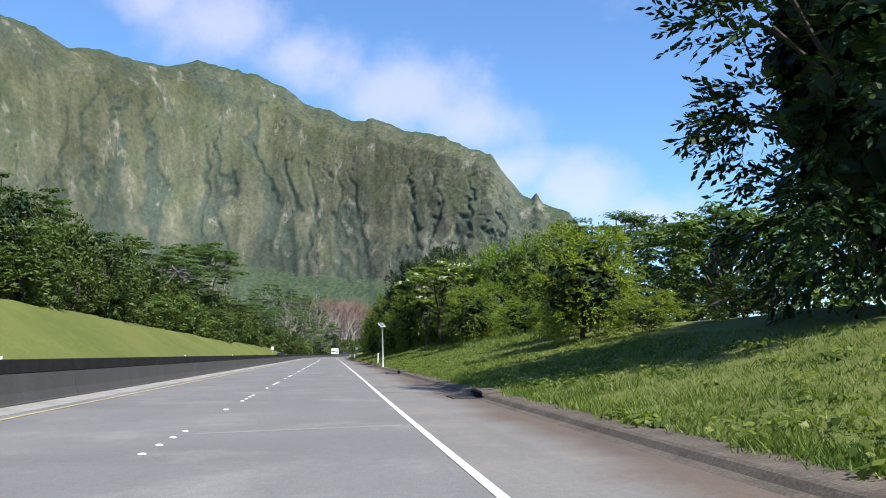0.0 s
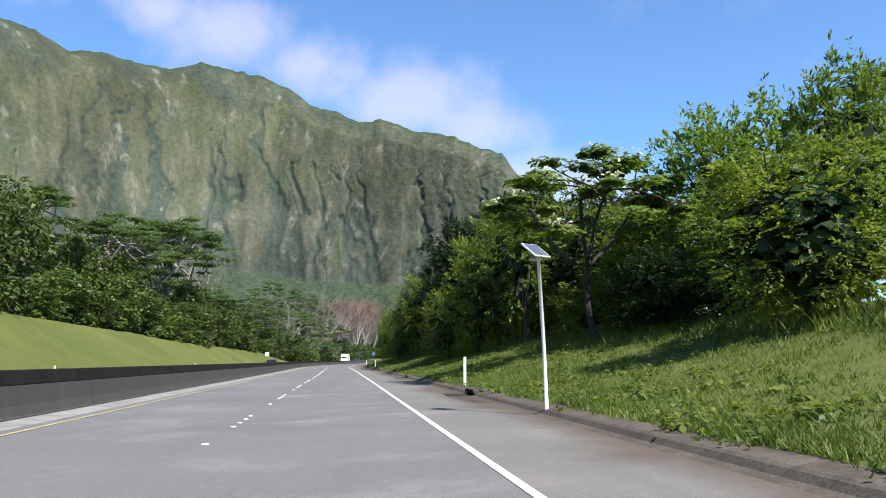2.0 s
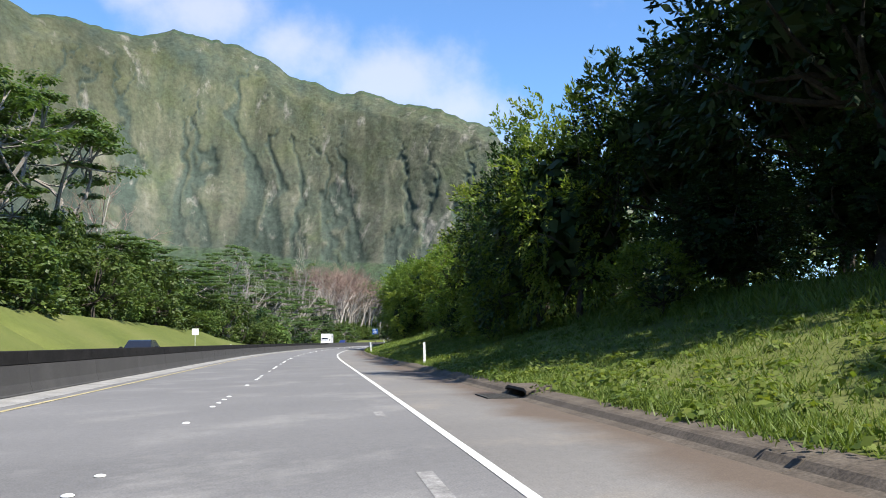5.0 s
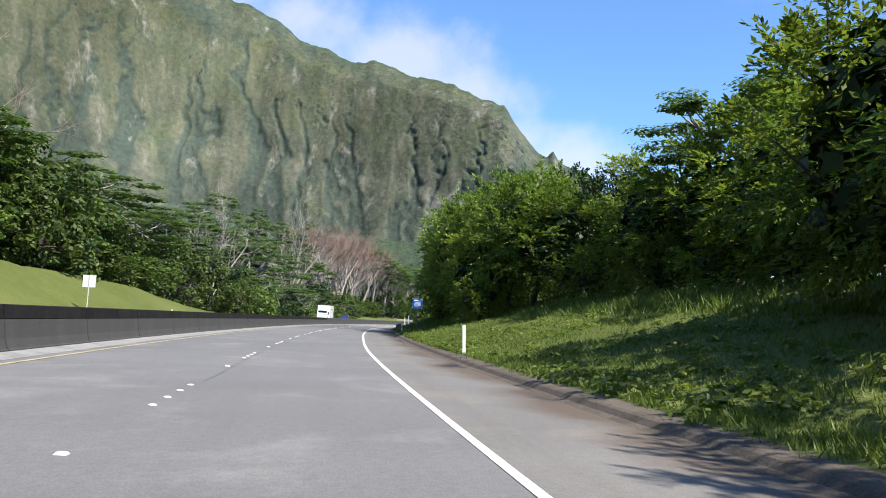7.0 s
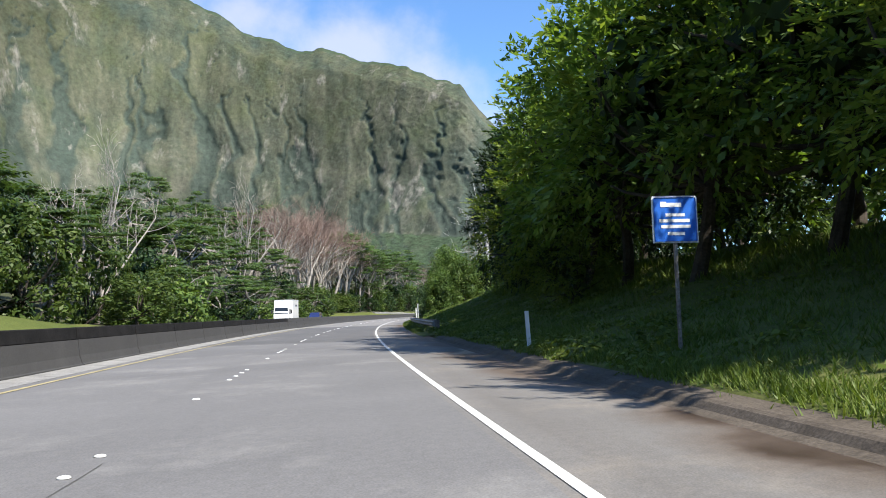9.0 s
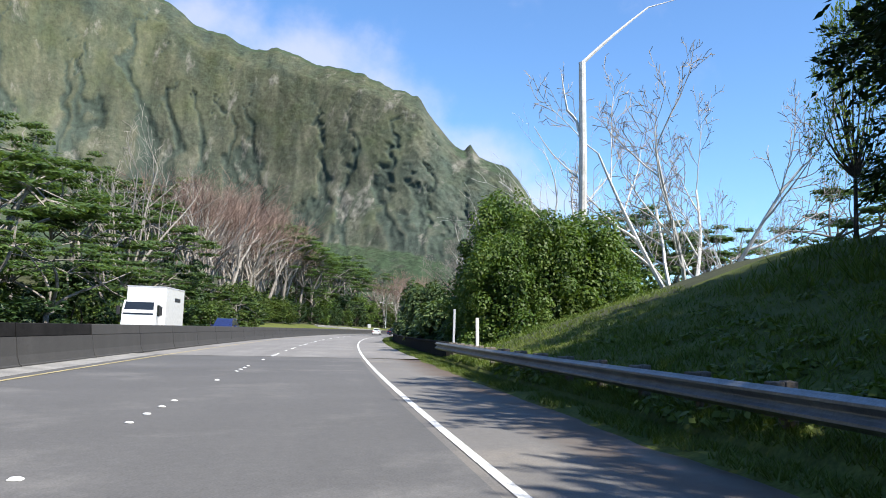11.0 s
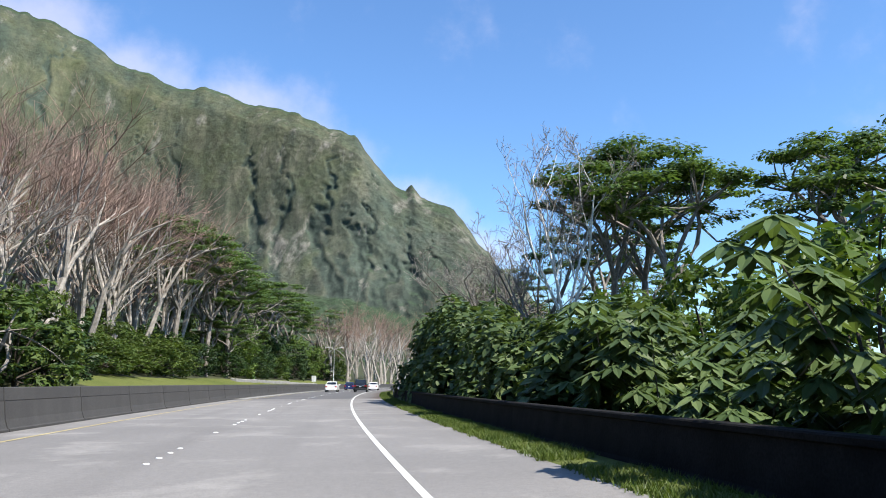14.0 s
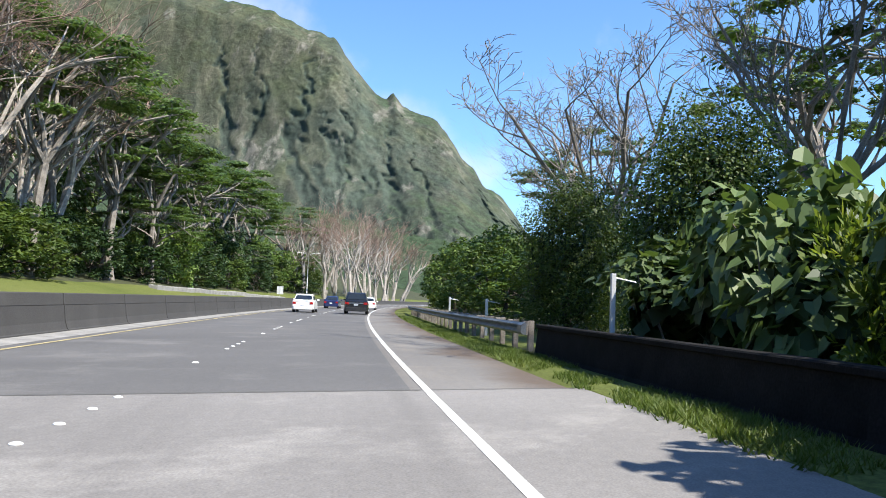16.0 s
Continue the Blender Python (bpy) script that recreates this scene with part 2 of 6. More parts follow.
SIGN_YELLOW = plain("sign_yellow", (0.630, 0.420, 0.025), 0.4)
SOLAR = plain("solar_cells", (0.084, 0.092, 0.118), 0.25)
IRON = plain("cast_iron", (0.025, 0.024, 0.022), 0.8)
# near-black fill that stands in for the shade inside the drains
DRAIN_BLACK = plain("drain_inside", (0.005, 0.005, 0.005), 0.95)
BARK_PALE = surface("pale_bark", [(0.3, (0.200, 0.176, 0.152)), (0.7, (0.390, 0.355, 0.312))], 2.0, 0.9, 15.0, 0.35)
BARK_WHITE = surface("white_bark", [(0.3, (0.42, 0.40, 0.37)), (0.7, (0.66, 0.64, 0.60))], 2.0, 0.9, 15.0, 0.25)
BARK_TAN = surface("tan_bark", [(0.3, (0.13, 0.115, 0.10)), (0.7, (0.27, 0.245, 0.215))], 2.0, 0.9, 15.0, 0.35)
BARK_GREY = surface("grey_bark", [(0.3, (0.109, 0.092, 0.080)), (0.7, (0.235, 0.210, 0.176))], 2.0, 0.9, 15.0, 0.4)
BARK_DARK = surface("dark_bark", [(0.3, (0.029, 0.024, 0.018)), (0.7, (0.076, 0.063, 0.050))], 3.0, 0.95, 15.0, 0.4)
TWIG_PINK = surface("dry_twigs", [(0.3, (0.165, 0.108, 0.086)), (0.7, (0.270, 0.188, 0.152))], 0.5, 0.95, 8.0, 0.3)
# sunlight put into the bank leaves' colour; the next is their dimmer copy
LEAF_BROAD = foliage("broad_leaves", (0.036, 0.068, 0.014), (0.108, 0.172, 0.031), (0.228, 0.276, 0.058), 0.44)
LEAF_BROAD_DIM = foliage("hillside_leaves", (0.022, 0.046, 0.011), (0.066, 0.112, 0.022), (0.150, 0.190, 0.040), 0.30)
LEAF_LIGHT = foliage("fresh_leaves", (0.046, 0.084, 0.015), (0.138, 0.190, 0.033), (0.255, 0.280, 0.062), 0.44)
# dark tone of some hillside trees; shade put into colour for cores, bank trees
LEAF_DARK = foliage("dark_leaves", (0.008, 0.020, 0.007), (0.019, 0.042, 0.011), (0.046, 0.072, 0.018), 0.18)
LEAF_UMBRELLA = foliage("feathery_leaves", (0.030, 0.060, 0.018), (0.067, 0.112, 0.032), (0.118, 0.162, 0.051), 0.38)
LEAF_LARGE = foliage("large_heart_leaves", (0.026, 0.050, 0.018), (0.074, 0.113, 0.038), (0.165, 0.208, 0.086), 0.28, 0.5, 0.25)
LEAF_OLIVE = foliage("olive_leaves", (0.025, 0.049, 0.012), (0.059, 0.092, 0.020), (0.109, 0.139, 0.035), 0.35)
LEAF_VINE = foliage("vine_leaves", (0.026, 0.058, 0.012), (0.065, 0.112, 0.021), (0.122, 0.158, 0.036), 0.36)
LEAF_FLOWER = foliage("cream_blossom", (0.336, 0.353, 0.252), (0.462, 0.470, 0.353), (0.588, 0.588, 0.462), 0.3)
GRASS_BLADE = foliage("grass_blades", (0.048, 0.084, 0.014), (0.096, 0.140, 0.026), (0.165, 0.196, 0.050), 0.35)


def ground_material():
    m, n, l, b = material("grass_ground")
    tc = n.new("ShaderNodeTexCoord")
    co = tc.outputs["Object"]
    broad = noise_node(n, l, co, 0.06, 6.0, 0.6)
    mid = noise_node(n, l, co, 0.9, 5.0, 0.6)
    fine = noise_node(n, l, co, 14.0, 4.0, 0.6)
    r = ramp(n, [(0.25, (0.064, 0.084, 0.020)), (0.5, (0.093, 0.109, 0.030)), (0.75, (0.128, 0.134, 0.044))])
    l.new(broad, r.inputs["Fac"])
    col = mix_color(n, l, span(n, l, mid, 0.5, 0.75, 0.0, 0.5), r.outputs["Color"], (0.130, 0.145, 0.038))
    col = mix_color(n, l, 1.0, col, span(n, l, fine, 0.3, 0.7, 0.6, 1.25), "MULTIPLY")
    l.new(col, b.inputs["Base Color"])
    b.inputs["Roughness"].default_value, b.inputs["Specular IOR Level"].default_value = 0.9, 0.1
    bump(n, l, b, fine, 0.3, 0.03)
    return m


GRASS = ground_material()


def cliff_material():
    """Steep volcanic slopes: pale grass on the spurs, dark forest in the hollows, bare rock on ledges and in old
    slides, with haze and shade put into these colours.
    """
    m, n, l, b = material("fluted_cliff")
    tc = n.new("ShaderNodeTexCoord")
    co = tc.outputs["Object"]
    geo = n.new("ShaderNodeNewGeometry")
    sep = n.new("ShaderNodeSeparateXYZ")
    l.new(geo.outputs["Normal"], sep.inputs["Vector"])
    pos = n.new("ShaderNodeSeparateXYZ")
    l.new(co, pos.inputs["Vector"])
    broad = noise_node(n, l, co, 0.006, 5.0, 0.6)
    streak = noise_node(n, l, co, 0.030, 8.0, 0.66, (1.0, 1.0, 0.20))
    tuft = noise_node(n, l, co, 0.10, 7.0, 0.72)
    rock = noise_node(n, l, co, 0.020, 9.0, 0.68, (1.0, 1.0, 0.30))
    # greyed, bluish tones here and in the forest colour put in the distant haze
    r = ramp(n, [(0.30, (0.050, 0.060, 0.044)), (0.46, (0.082, 0.088, 0.062)), (0.60, (0.118, 0.116, 0.086)), (0.72, (0.158, 0.146, 0.120))])
    l.new(streak, r.inputs["Fac"])
    fresh = noise_node(n, l, co, 0.011, 6.0, 0.64)
    col = mix_color(n, l, span(n, l, fresh, 0.50, 0.66, 0.0, 0.6), r.outputs["Color"], (0.084, 0.102, 0.046))
    bare = span(n, l, broad, 0.46, 0.62, 0.0, 0.5)
    col = mix_color(n, l, bare, col, (0.092, 0.090, 0.072))
    # olive grass towards the crest, darkened to put in the weaker sun there
    crest = span(n, l, pos.outputs["Z"], 220.0, 560.0, 0.0, 0.6)
    col = mix_color(n, l, crest, col, mix_color(n, l, span(n, l, streak, 0.35, 0.65), (0.046, 0.054, 0.028), (0.078, 0.083, 0.043)))
    # forest fills the hollows and thins out upwards; its dark colour also paints shaded flanks
    woods = n.new("ShaderNodeAttribute")
    woods.attribute_name = "woods"
    ragged = noise_node(n, l, co, 0.04, 8.0, 0.72, (1.0, 1.0, 0.5))
    up = n.new("ShaderNodeMath")
    up.operation = "MULTIPLY_ADD"
    up.inputs[1].default_value = 0.75
    l.new(ragged, up.inputs[0])
    l.new(woods.outputs["Fac"], up.inputs[2])
    wood = span(n, l, up.outputs["Value"], 0.36, 0.90, 0.0, 0.82)
    col = mix_color(n, l, wood, col, (0.044, 0.060, 0.050))
    slide = span(n, l, rock, 0.58, 0.68, 0.0, 0.8)
    col = mix_color(n, l, slide, col, (0.205, 0.190, 0.162))
    col = mix_color(n, l, 1.0, col, span(n, l, tuft, 0.3, 0.7, 0.68, 1.28), "MULTIPLY")
    # wide drifts of thinner and thicker growth
    drift = noise_node(n, l, co, 0.0045, 4.0, 0.55, (1.0, 1.0, 0.6))
    col = mix_color(n, l, 1.0, col, span(n, l, drift, 0.36, 0.64, 0.72, 1.18), "MULTIPLY")
    foot = span(n, l, sep.outputs["Z"], 0.68, 0.9, 0.0, 0.85)
    col = mix_color(n, l, foot, col, mix_color(n, l, 1.0, (0.038, 0.059, 0.032), span(n, l, tuft, 0.3, 0.7, 0.45, 1.5), "MULTIPLY"))
    l.new(col, b.inputs["Base Color"])
    b.inputs["Roughness"].default_value, b.inputs["Specular IOR Level"].default_value = 1.0, 0.05
    bump(n, l, b, tuft, 0.6, 5.0)
    return m


CLIFF = cliff_material()

# ---- mesh helpers ----
def mesh_of(name, verts, faces, mats, index=None, uv=None, smooth=False):
    """A mesh from arrays: verts (n, 3), faces a list of integer arrays of one width each; index: material slots face by face."""
    me = bpy.data.meshes.new(name)
    verts = np.asarray(verts, np.float32).reshape(-1, 3)
    faces = [np.asarray(f, np.int32) for f in faces if len(f)]
    loops = np.concatenate([f.ravel() for f in faces])
    totals = np.concatenate([np.full(len(f), f.shape[1], np.int32) for f in faces])
    starts = np.concatenate([[0], np.cumsum(totals)[:-1]]).astype(np.int32)
    me.vertices.add(len(verts))
    me.vertices.foreach_set("co", verts.ravel())
    me.loops.add(len(loops))
    me.loops.foreach_set("vertex_index", loops)
    me.polygons.add(len(totals))
    me.polygons.foreach_set("loop_start", starts)
    me.polygons.foreach_set("loop_total", totals)
    for m in mats if isinstance(mats, (list, tuple)) else [mats]:
        me.materials.append(m)
    if index is not None:
        me.polygons.foreach_set("material_index", np.asarray(index, np.int32))
    me.polygons.foreach_set("use_smooth", np.full(len(totals), smooth, bool))
    if uv is not None:
        layer = me.uv_layers.new(name="UVMap")
        layer.data.foreach_set("uv", np.asarray(uv, np.float32)[loops].ravel())
    me.update(calc_edges=True)
    me.validate()
    return me


class Soup:
    """Vertices and faces gathered from several pieces."""

    def __init__(self):
        self.v, self.f, self.n = [], [], 0

    def add(self, verts, faces):
        verts = np.asarray(verts, float).reshape(-1, 3)
        self.v.append(verts)
        self.f += [np.asarray(f, int) + self.n for f in (faces if isinstance(faces, list) else [faces])]
        self.n += len(verts)
        return self

    def mesh(self, name, mat, smooth=False):
        groups = {}
        for f in self.f:
            groups.setdefault(f.shape[1], []).append(f)
        return mesh_of(name, np.concatenate(self.v), [np.concatenate(g) for g in groups.values()], mat, smooth=smooth)


def tube(points, radii, sides=6, cap=True):
    """A tapered tube along points."""
    p, r = np.asarray(points, float), np.asarray(radii, float)
    d = np.gradient(p, axis=0)
    d /= np.linalg.norm(d, axis=1)[:, None] + 1e-9
    ref = np.where(np.abs(d[:, 2:3]) > 0.9, [[1.0, 0, 0]], [[0, 0, 1.0]])
    a = np.cross(d, ref)
    a /= np.linalg.norm(a, axis=1)[:, None] + 1e-9
    b = np.cross(d, a)
    w = np.arange(sides) * 2 * np.pi / sides
    v = p[:, None] + r[:, None, None] * (np.cos(w)[None, :, None] * a[:, None] + np.sin(w)[None, :, None] * b[:, None])
    i, j = np.meshgrid(np.arange(len(p) - 1), np.arange(sides), indexing="ij")
    k = (j + 1) % sides
    f = [np.stack([i * sides + j, (i + 1) * sides + j, (i + 1) * sides + k, i * sides + k], -1).reshape(-1, 4)]
    if cap:
        f.append(np.arange(sides)[None] + (len(p) - 1) * sides)
        f.append(np.arange(sides)[None, ::-1])
    return v.reshape(-1, 3), f


def box_soup(soup, x0, x1, y0, y1, z0, z1, bevel=0.0):
    """A box with its upright and upper edges chamfered."""
    c = bevel
    ring = [(x0 + c, y0), (x1 - c, y0), (x1, y0 + c), (x1, y1 - c), (x1 - c, y1), (x0 + c, y1), (x0, y1 - c), (x0, y0 + c)] if c else [(x0, y0), (x1, y0), (x1, y1), (x0, y1)]
    n = len(ring)
    cx, cy = (x0 + x1) / 2, (y0 + y1) / 2
    levels = [(z0, 0.0), (z1 - c, 0.0), (z1, c)] if c else [(z0, 0.0), (z1, 0.0)]
    v = []
    for z, inset in levels:
        for x, y in ring:
            sx = x + (inset if x < cx else -inset)
            sy = y + (inset if y < cy else -inset)
            v.append((sx, sy, z))
    f = []
    for k in range(len(levels) - 1):
        for i in range(n):
            j = (i + 1) % n
            f.append((k * n + i, k * n + j, (k + 1) * n + j, (k + 1) * n + i))
    top = (len(levels) - 1) * n
    soup.add(v, [np.array(f), np.arange(top, top + n)[None], np.arange(n)[None, ::-1]])
    return soup


def loft(sections):
    """Quads between rings of equal count, closed at both ends."""
    s = np.asarray(sections, float)
    m, n = s.shape[:2]
    i, j = np.meshgrid(np.arange(m - 1), np.arange(n), indexing="ij")
    k = (j + 1) % n
    f = [np.stack([i * n + j, i * n + k, (i + 1) * n + k, (i + 1) * n + j], -1).reshape(-1, 4), np.arange(n)[None, ::-1], (np.arange(n) + (m - 1) * n)[None]]
    return s.reshape(-1, 3), f


def part(name, soup, mat, parent, label="", smooth=False):
    """One mesh object under a thing or a part."""
    ob = new(name, soup.mesh(name, mat, smooth) if isinstance(soup, Soup) else soup)
    ob.parent = parent
    if label:
        tagged(ob, label)
    return ob


def thing(name, label, category, m=None, group="", kind=""):
    ob = new(name)
    ob.empty_display_size = 0.3
    if m is not None:
        ob.matrix_world = m
    return tagged(ob, label, category, group, kind)


class Lattice:
    """Smooth value noise over the plane."""

    def __init__(self, seed):
        self.t = np.random.default_rng(seed).random((256, 256))

    def __call__(self, x, y, octaves=4, gain=0.5):
        total, amp, norm = 0.0, 1.0, 0.0
        for _ in range(octaves):
            i, j = np.floor(x).astype(int), np.floor(y).astype(int)
            u, v = x - i, y - j
            u, v = u * u * (3 - 2 * u), v * v * (3 - 2 * v)
            t = self.t
            a, b = t[i % 256, j % 256], t[(i + 1) % 256, j % 256]
            c, d = t[i % 256, (j + 1) % 256], t[(i + 1) % 256, (j + 1) % 256]
            total = total + amp * ((a * (1 - u) + b * u) * (1 - v) + (c * (1 - u) + d * u) * v)
            norm += amp
            amp *= gain
            x, y = x * 2.03 + 17.1, y * 2.03 + 5.7
        return total / norm


# ---- the road's line ----
CURVE_S = [0, 40, 80, 120, 160, 200, 240, 280, 320, 360, 400, 440, 480, 560, 660, 700]
CURVE_K = [0.671, -0.176, 0.14, -0.243, -0.086, 1.544, 0.821, 1.362, 0.76, 1.063, 1.069, 0.916, 1.037, 1.026] + [0.9, 0.0]
ROAD_S = np.arange(-700, 1700, 0.5)
_k = np.interp(ROAD_S, CURVE_S, CURVE_K) / 1000
_k[ROAD_S < 0] = 0
ROAD_T = np.cumsum(_k) * 0.5
ROAD_T -= np.interp(0, ROAD_S, ROAD_T)
ROAD_X, ROAD_Y = np.cumsum(np.sin(ROAD_T)) * 0.5, np.cumsum(np.cos(ROAD_T)) * 0.5
ROAD_X -= np.interp(0, ROAD_S, ROAD_X)
ROAD_Y -= np.interp(0, ROAD_S, ROAD_Y)


def along(s, lat):
    """World x, y of a place s metres along the road and lat metres to its right."""
    t = np.interp(s, ROAD_S, ROAD_T)
    return np.interp(s, ROAD_S, ROAD_X) + lat * np.cos(t), np.interp(s, ROAD_S, ROAD_Y) - lat * np.sin(t)


def heading(s):
    return -math.degrees(float(np.interp(s, ROAD_S, ROAD_T)))


def step(x, a, b):
    u = np.clip((np.asarray(x, float) - a) / (b - a), 0, 1)
    return u * u * (3 - 2 * u)


_gn = Lattice(5)
BRIDGE_A, BRIDGE_B = 311.5, 420.0


def ground_z(s, lat):
    """The ground's height: mown banks on both sides, a wooded valley under the bridge."""
    s, lat = np.broadcast_arrays(np.asarray(s, float), np.asarray(lat, float))
    valley = step(s, 308.5, 314) * (1 - step(s, 416, 426))
    later = step(s, 416, 426)
    bank = 1 - valley - later
    r = np.maximum(lat, 0) + 0.3 * bank
    steep = np.interp(s, [30, 70, 120, 240, 262, 292], [0.86, 0.94, 1.0, 1.14, 1.18, 1.45])
    right = bank * steep * np.interp(r, [4.95, 5.7, 10, 16, 24, 60, 220], [0.13, 0.3, 1.35, 3.0, 3.6, 6.0, 10.0])
    right += valley * np.interp(r, [4.95, 5.45, 6.2, 9, 30, 220], [-0.1, -0.3, -2.0, -4.0, -4.0, 2.0])
    right += later * np.interp(r, [4.95, 6, 12, 30, 220], [-0.04, 0.0, 0.3, 2.0, 9.0])
    q = np.maximum(-lat, 0)
    rise = np.interp(s, [0, 80, 150, 190, 230, 270, 300], [1.12, 1.1, 0.98, 0.88, 0.85, 0.68, 0.2])
    left = bank * rise * np.interp(q, [17.2, 18, 22, 26, 60, 120, 300], [0.0, 0.12, 2.6, 5.0, 9.0, 15.0, 40.0])
    left -= bank * 1.3 * np.exp(-(((s - 190 - (q - 22) * 0.25) / 1.4) ** 2)) * step(q, 17.8, 19.5)
    left += valley * np.interp(q, [17.2, 20, 30, 45, 100, 300], [-0.5, -3.0, -3.0, 3.0, 12.0, 40.0])
    left += later * np.interp(q, [17.2, 20, 26, 34, 60, 120, 300], [0.0, 0.3, 1.7, 3.0, 8.0, 17.0, 45.0])
    z = np.where(lat > 4.9 - 0.3 * bank, right, np.where(lat < -17.1, left, -0.06 - 0.6 * valley))
    bumpy = (_gn(s * 0.35, lat * 0.35, 3) - 0.5) * 0.35 * (step(r, 5.5, 9) + step(q, 18.5, 22))
    return z + bumpy


def at(s, lat, dz=0.0, turn=0.0, scale=(1, 1, 1), on_ground=True):
    """A pose on the ground at a place along the road."""
    x, y = along(s, lat)
    z = float(ground_z(s, lat)) if on_ground else 0.0
    return Matrix.LocRotScale((float(x), float(y), z + dz), Euler((0, 0, radians(heading(s) + turn))), scale)


def strip(name, s0, s1, ds, lats, zs, mat, label, category, kind="structure", wave=None, skew=0.0):
    """A band along the road with the cross-section (lats, zs)."""
    s = np.linspace(s0, s1, max(2, int(round((s1 - s0) / ds)) + 1))
    lats, zs = np.asarray(lats, float), np.asarray(zs, float)
    S, L = np.meshgrid(s, lats, indexing="ij")
    if wave is not None:
        L = L + wave(S, L)
    x, y = along(S + skew * L, L)
    v = np.stack([x, y, np.broadcast_to(zs, S.shape)], -1).reshape(-1, 3)
    n = len(lats)
    i, j = np.meshgrid(np.arange(len(s) - 1), np.arange(n - 1), indexing="ij")
    f = np.stack([i * n + j, i * n + j + 1, (i + 1) * n + j + 1, (i + 1) * n + j], -1).reshape(-1, 4)
    ob = new(name, mesh_of(name, v, [f], mat, uv=np.stack([S, L], -1).reshape(-1, 2)))
    return tagged(ob, label, category, kind=kind)


# ---- ground: one sheet to the horizon ----
def build_ground():
    s = np.concatenate([np.arange(-120, -10, 8), np.arange(-10, 180, 2.5), np.arange(180, 200, 0.8), np.arange(200, 300, 2.5), np.arange(300, 432, 1.5), np.arange(432, 640, 4), np.arange(640, 1150, 20)])
    lat = np.concatenate([np.arange(-300, -60, 15), np.arange(-60, -30, 3), np.arange(-30, -17.2, 0.8), [-17.2, -17.0, -12, -7.3, -1, 4.5, 4.65, 4.95], np.arange(5.2, 17, 0.7), np.arange(17, 40, 2.5), np.arange(40, 221, 15)])
    S, L = np.meshgrid(s, lat, indexing="ij")
    x, y = along(S, L)
    z = ground_z(S, L)
    v = np.stack([x, y, z], -1)
    m, n = S.shape
    edge = np.concatenate([np.arange(n), np.arange(1, m) * n + n - 1, (m - 1) * n + np.arange(n - 2, -1, -1), np.arange(m - 2, 0, -1) * n])
    flat = v.reshape(-1, 3)
    out = flat[edge] - [60, 450, 0]
    far = out / np.linalg.norm(out[:, :2], axis=1)[:, None] * 4600 + [60, 450, 0]
    far[:, 2] = -12
    i, j = np.meshgrid(np.arange(m - 1), np.arange(n - 1), indexing="ij")
    f = np.stack([i * n + j, i * n + j + 1, (i + 1) * n + j + 1, (i + 1) * n + j], -1).reshape(-1, 4)
    lc = (L[:-1, :-1] + L[1:, 1:]) / 2
    sc = (S[:-1, :-1] + S[1:, 1:]) / 2
    wild = (lc > 16.5) | (lc < -27.5) | ((sc > 304) & (sc < 432) & ((lc < -17.1) | (lc > 5.2))) | ((sc > 432) & (lc > 9))
    k = len(edge)
    e = np.arange(k)
    skirt = np.stack([edge[e], m * n + e, m * n + (e + 1) % k, edge[(e + 1) % k]], -1)
    idx = np.concatenate([wild.ravel().astype(int), np.ones(k, int)])
    ob = new("ground", mesh_of("ground", np.concatenate([flat, far]), [np.concatenate([f, skirt])], [GRASS, LITTER], idx, smooth=True))
    tagged(ob, "mown green grass banks and leaf-littered forest floor", "ground", kind="structure")


LITTER = surface("forest_floor", [(0.3, (0.022, 0.026, 0.012)), (0.7, (0.06, 0.065, 0.025))], 0.4, 0.95, 6.0, 0.4)
build_ground()


def build_gully():
    """A bare brown wash running down the left bank."""
    q = np.arange(18.4, 29, 0.5)
    s0 = 190 + (q - 22) * 0.25
    w = 0.55 + 0.3 * np.sin(q * 1.7)
    rows = []
    for k in (-1.0, -0.4, 0.4, 1.0):
        s = s0 + k * w
        x, y = along(s, -q)
        rows.append(np.stack([x, y, ground_z(s, -q) + 0.05], -1))
    v = np.stack(rows, 1).reshape(-1, 3)
    i, j = np.meshgrid(np.arange(len(q) - 1), np.arange(3), indexing="ij")
    f = np.stack([i * 4 + j, i * 4 + j + 1, (i + 1) * 4 + j + 1, (i + 1) * 4 + j], -1).reshape(-1, 4)
    ob = new("gully", mesh_of("gully", v, [f], SILT))
    tagged(ob, "bare brown gully washed into the grass bank", "gully", kind="structure")


build_gully()

# ---- paving, lines and edges ----
strip("road", -110, 264, 2.0, [-6.25, -4, -2.1, 0, 1.45], [0, 0, 0, 0, 0], ASPHALT, "worn grey asphalt lanes with pale patches", "road", skew=0.3)
strip("road", 264, BRIDGE_A, 2.0, [-6.25, -4, -2.1, 0, 1.45], [0, 0, 0, 0, 0], ASPHALT_DARK, "darker asphalt lanes before the bridge", "road", skew=0.3)
strip("road", BRIDGE_B, 900, 2.0, [-6.25, -4, -2.1, 0, 1.45], [0, 0, 0, 0, 0], ASPHALT_DARK, "dark grey asphalt lanes after the bridge", "road", skew=0.3)
strip("bridge_deck", BRIDGE_A, BRIDGE_B, 2.0, [-7.0, -4, -2.1, 0, 1.5, 3.2, 5.0], [0.003] * 7, DECK, "pale scraped concrete bridge deck", "bridge deck", skew=0.3)
strip("shoulder", -110, BRIDGE_A, 2.0, [1.45, 2.5, 3.4, 3.9, 4.3], [0, -0.01, -0.03, -0.036, -0.03], SHOULDER, "grey-brown paved road shoulder with silt stains", "shoulder", skew=0.3)
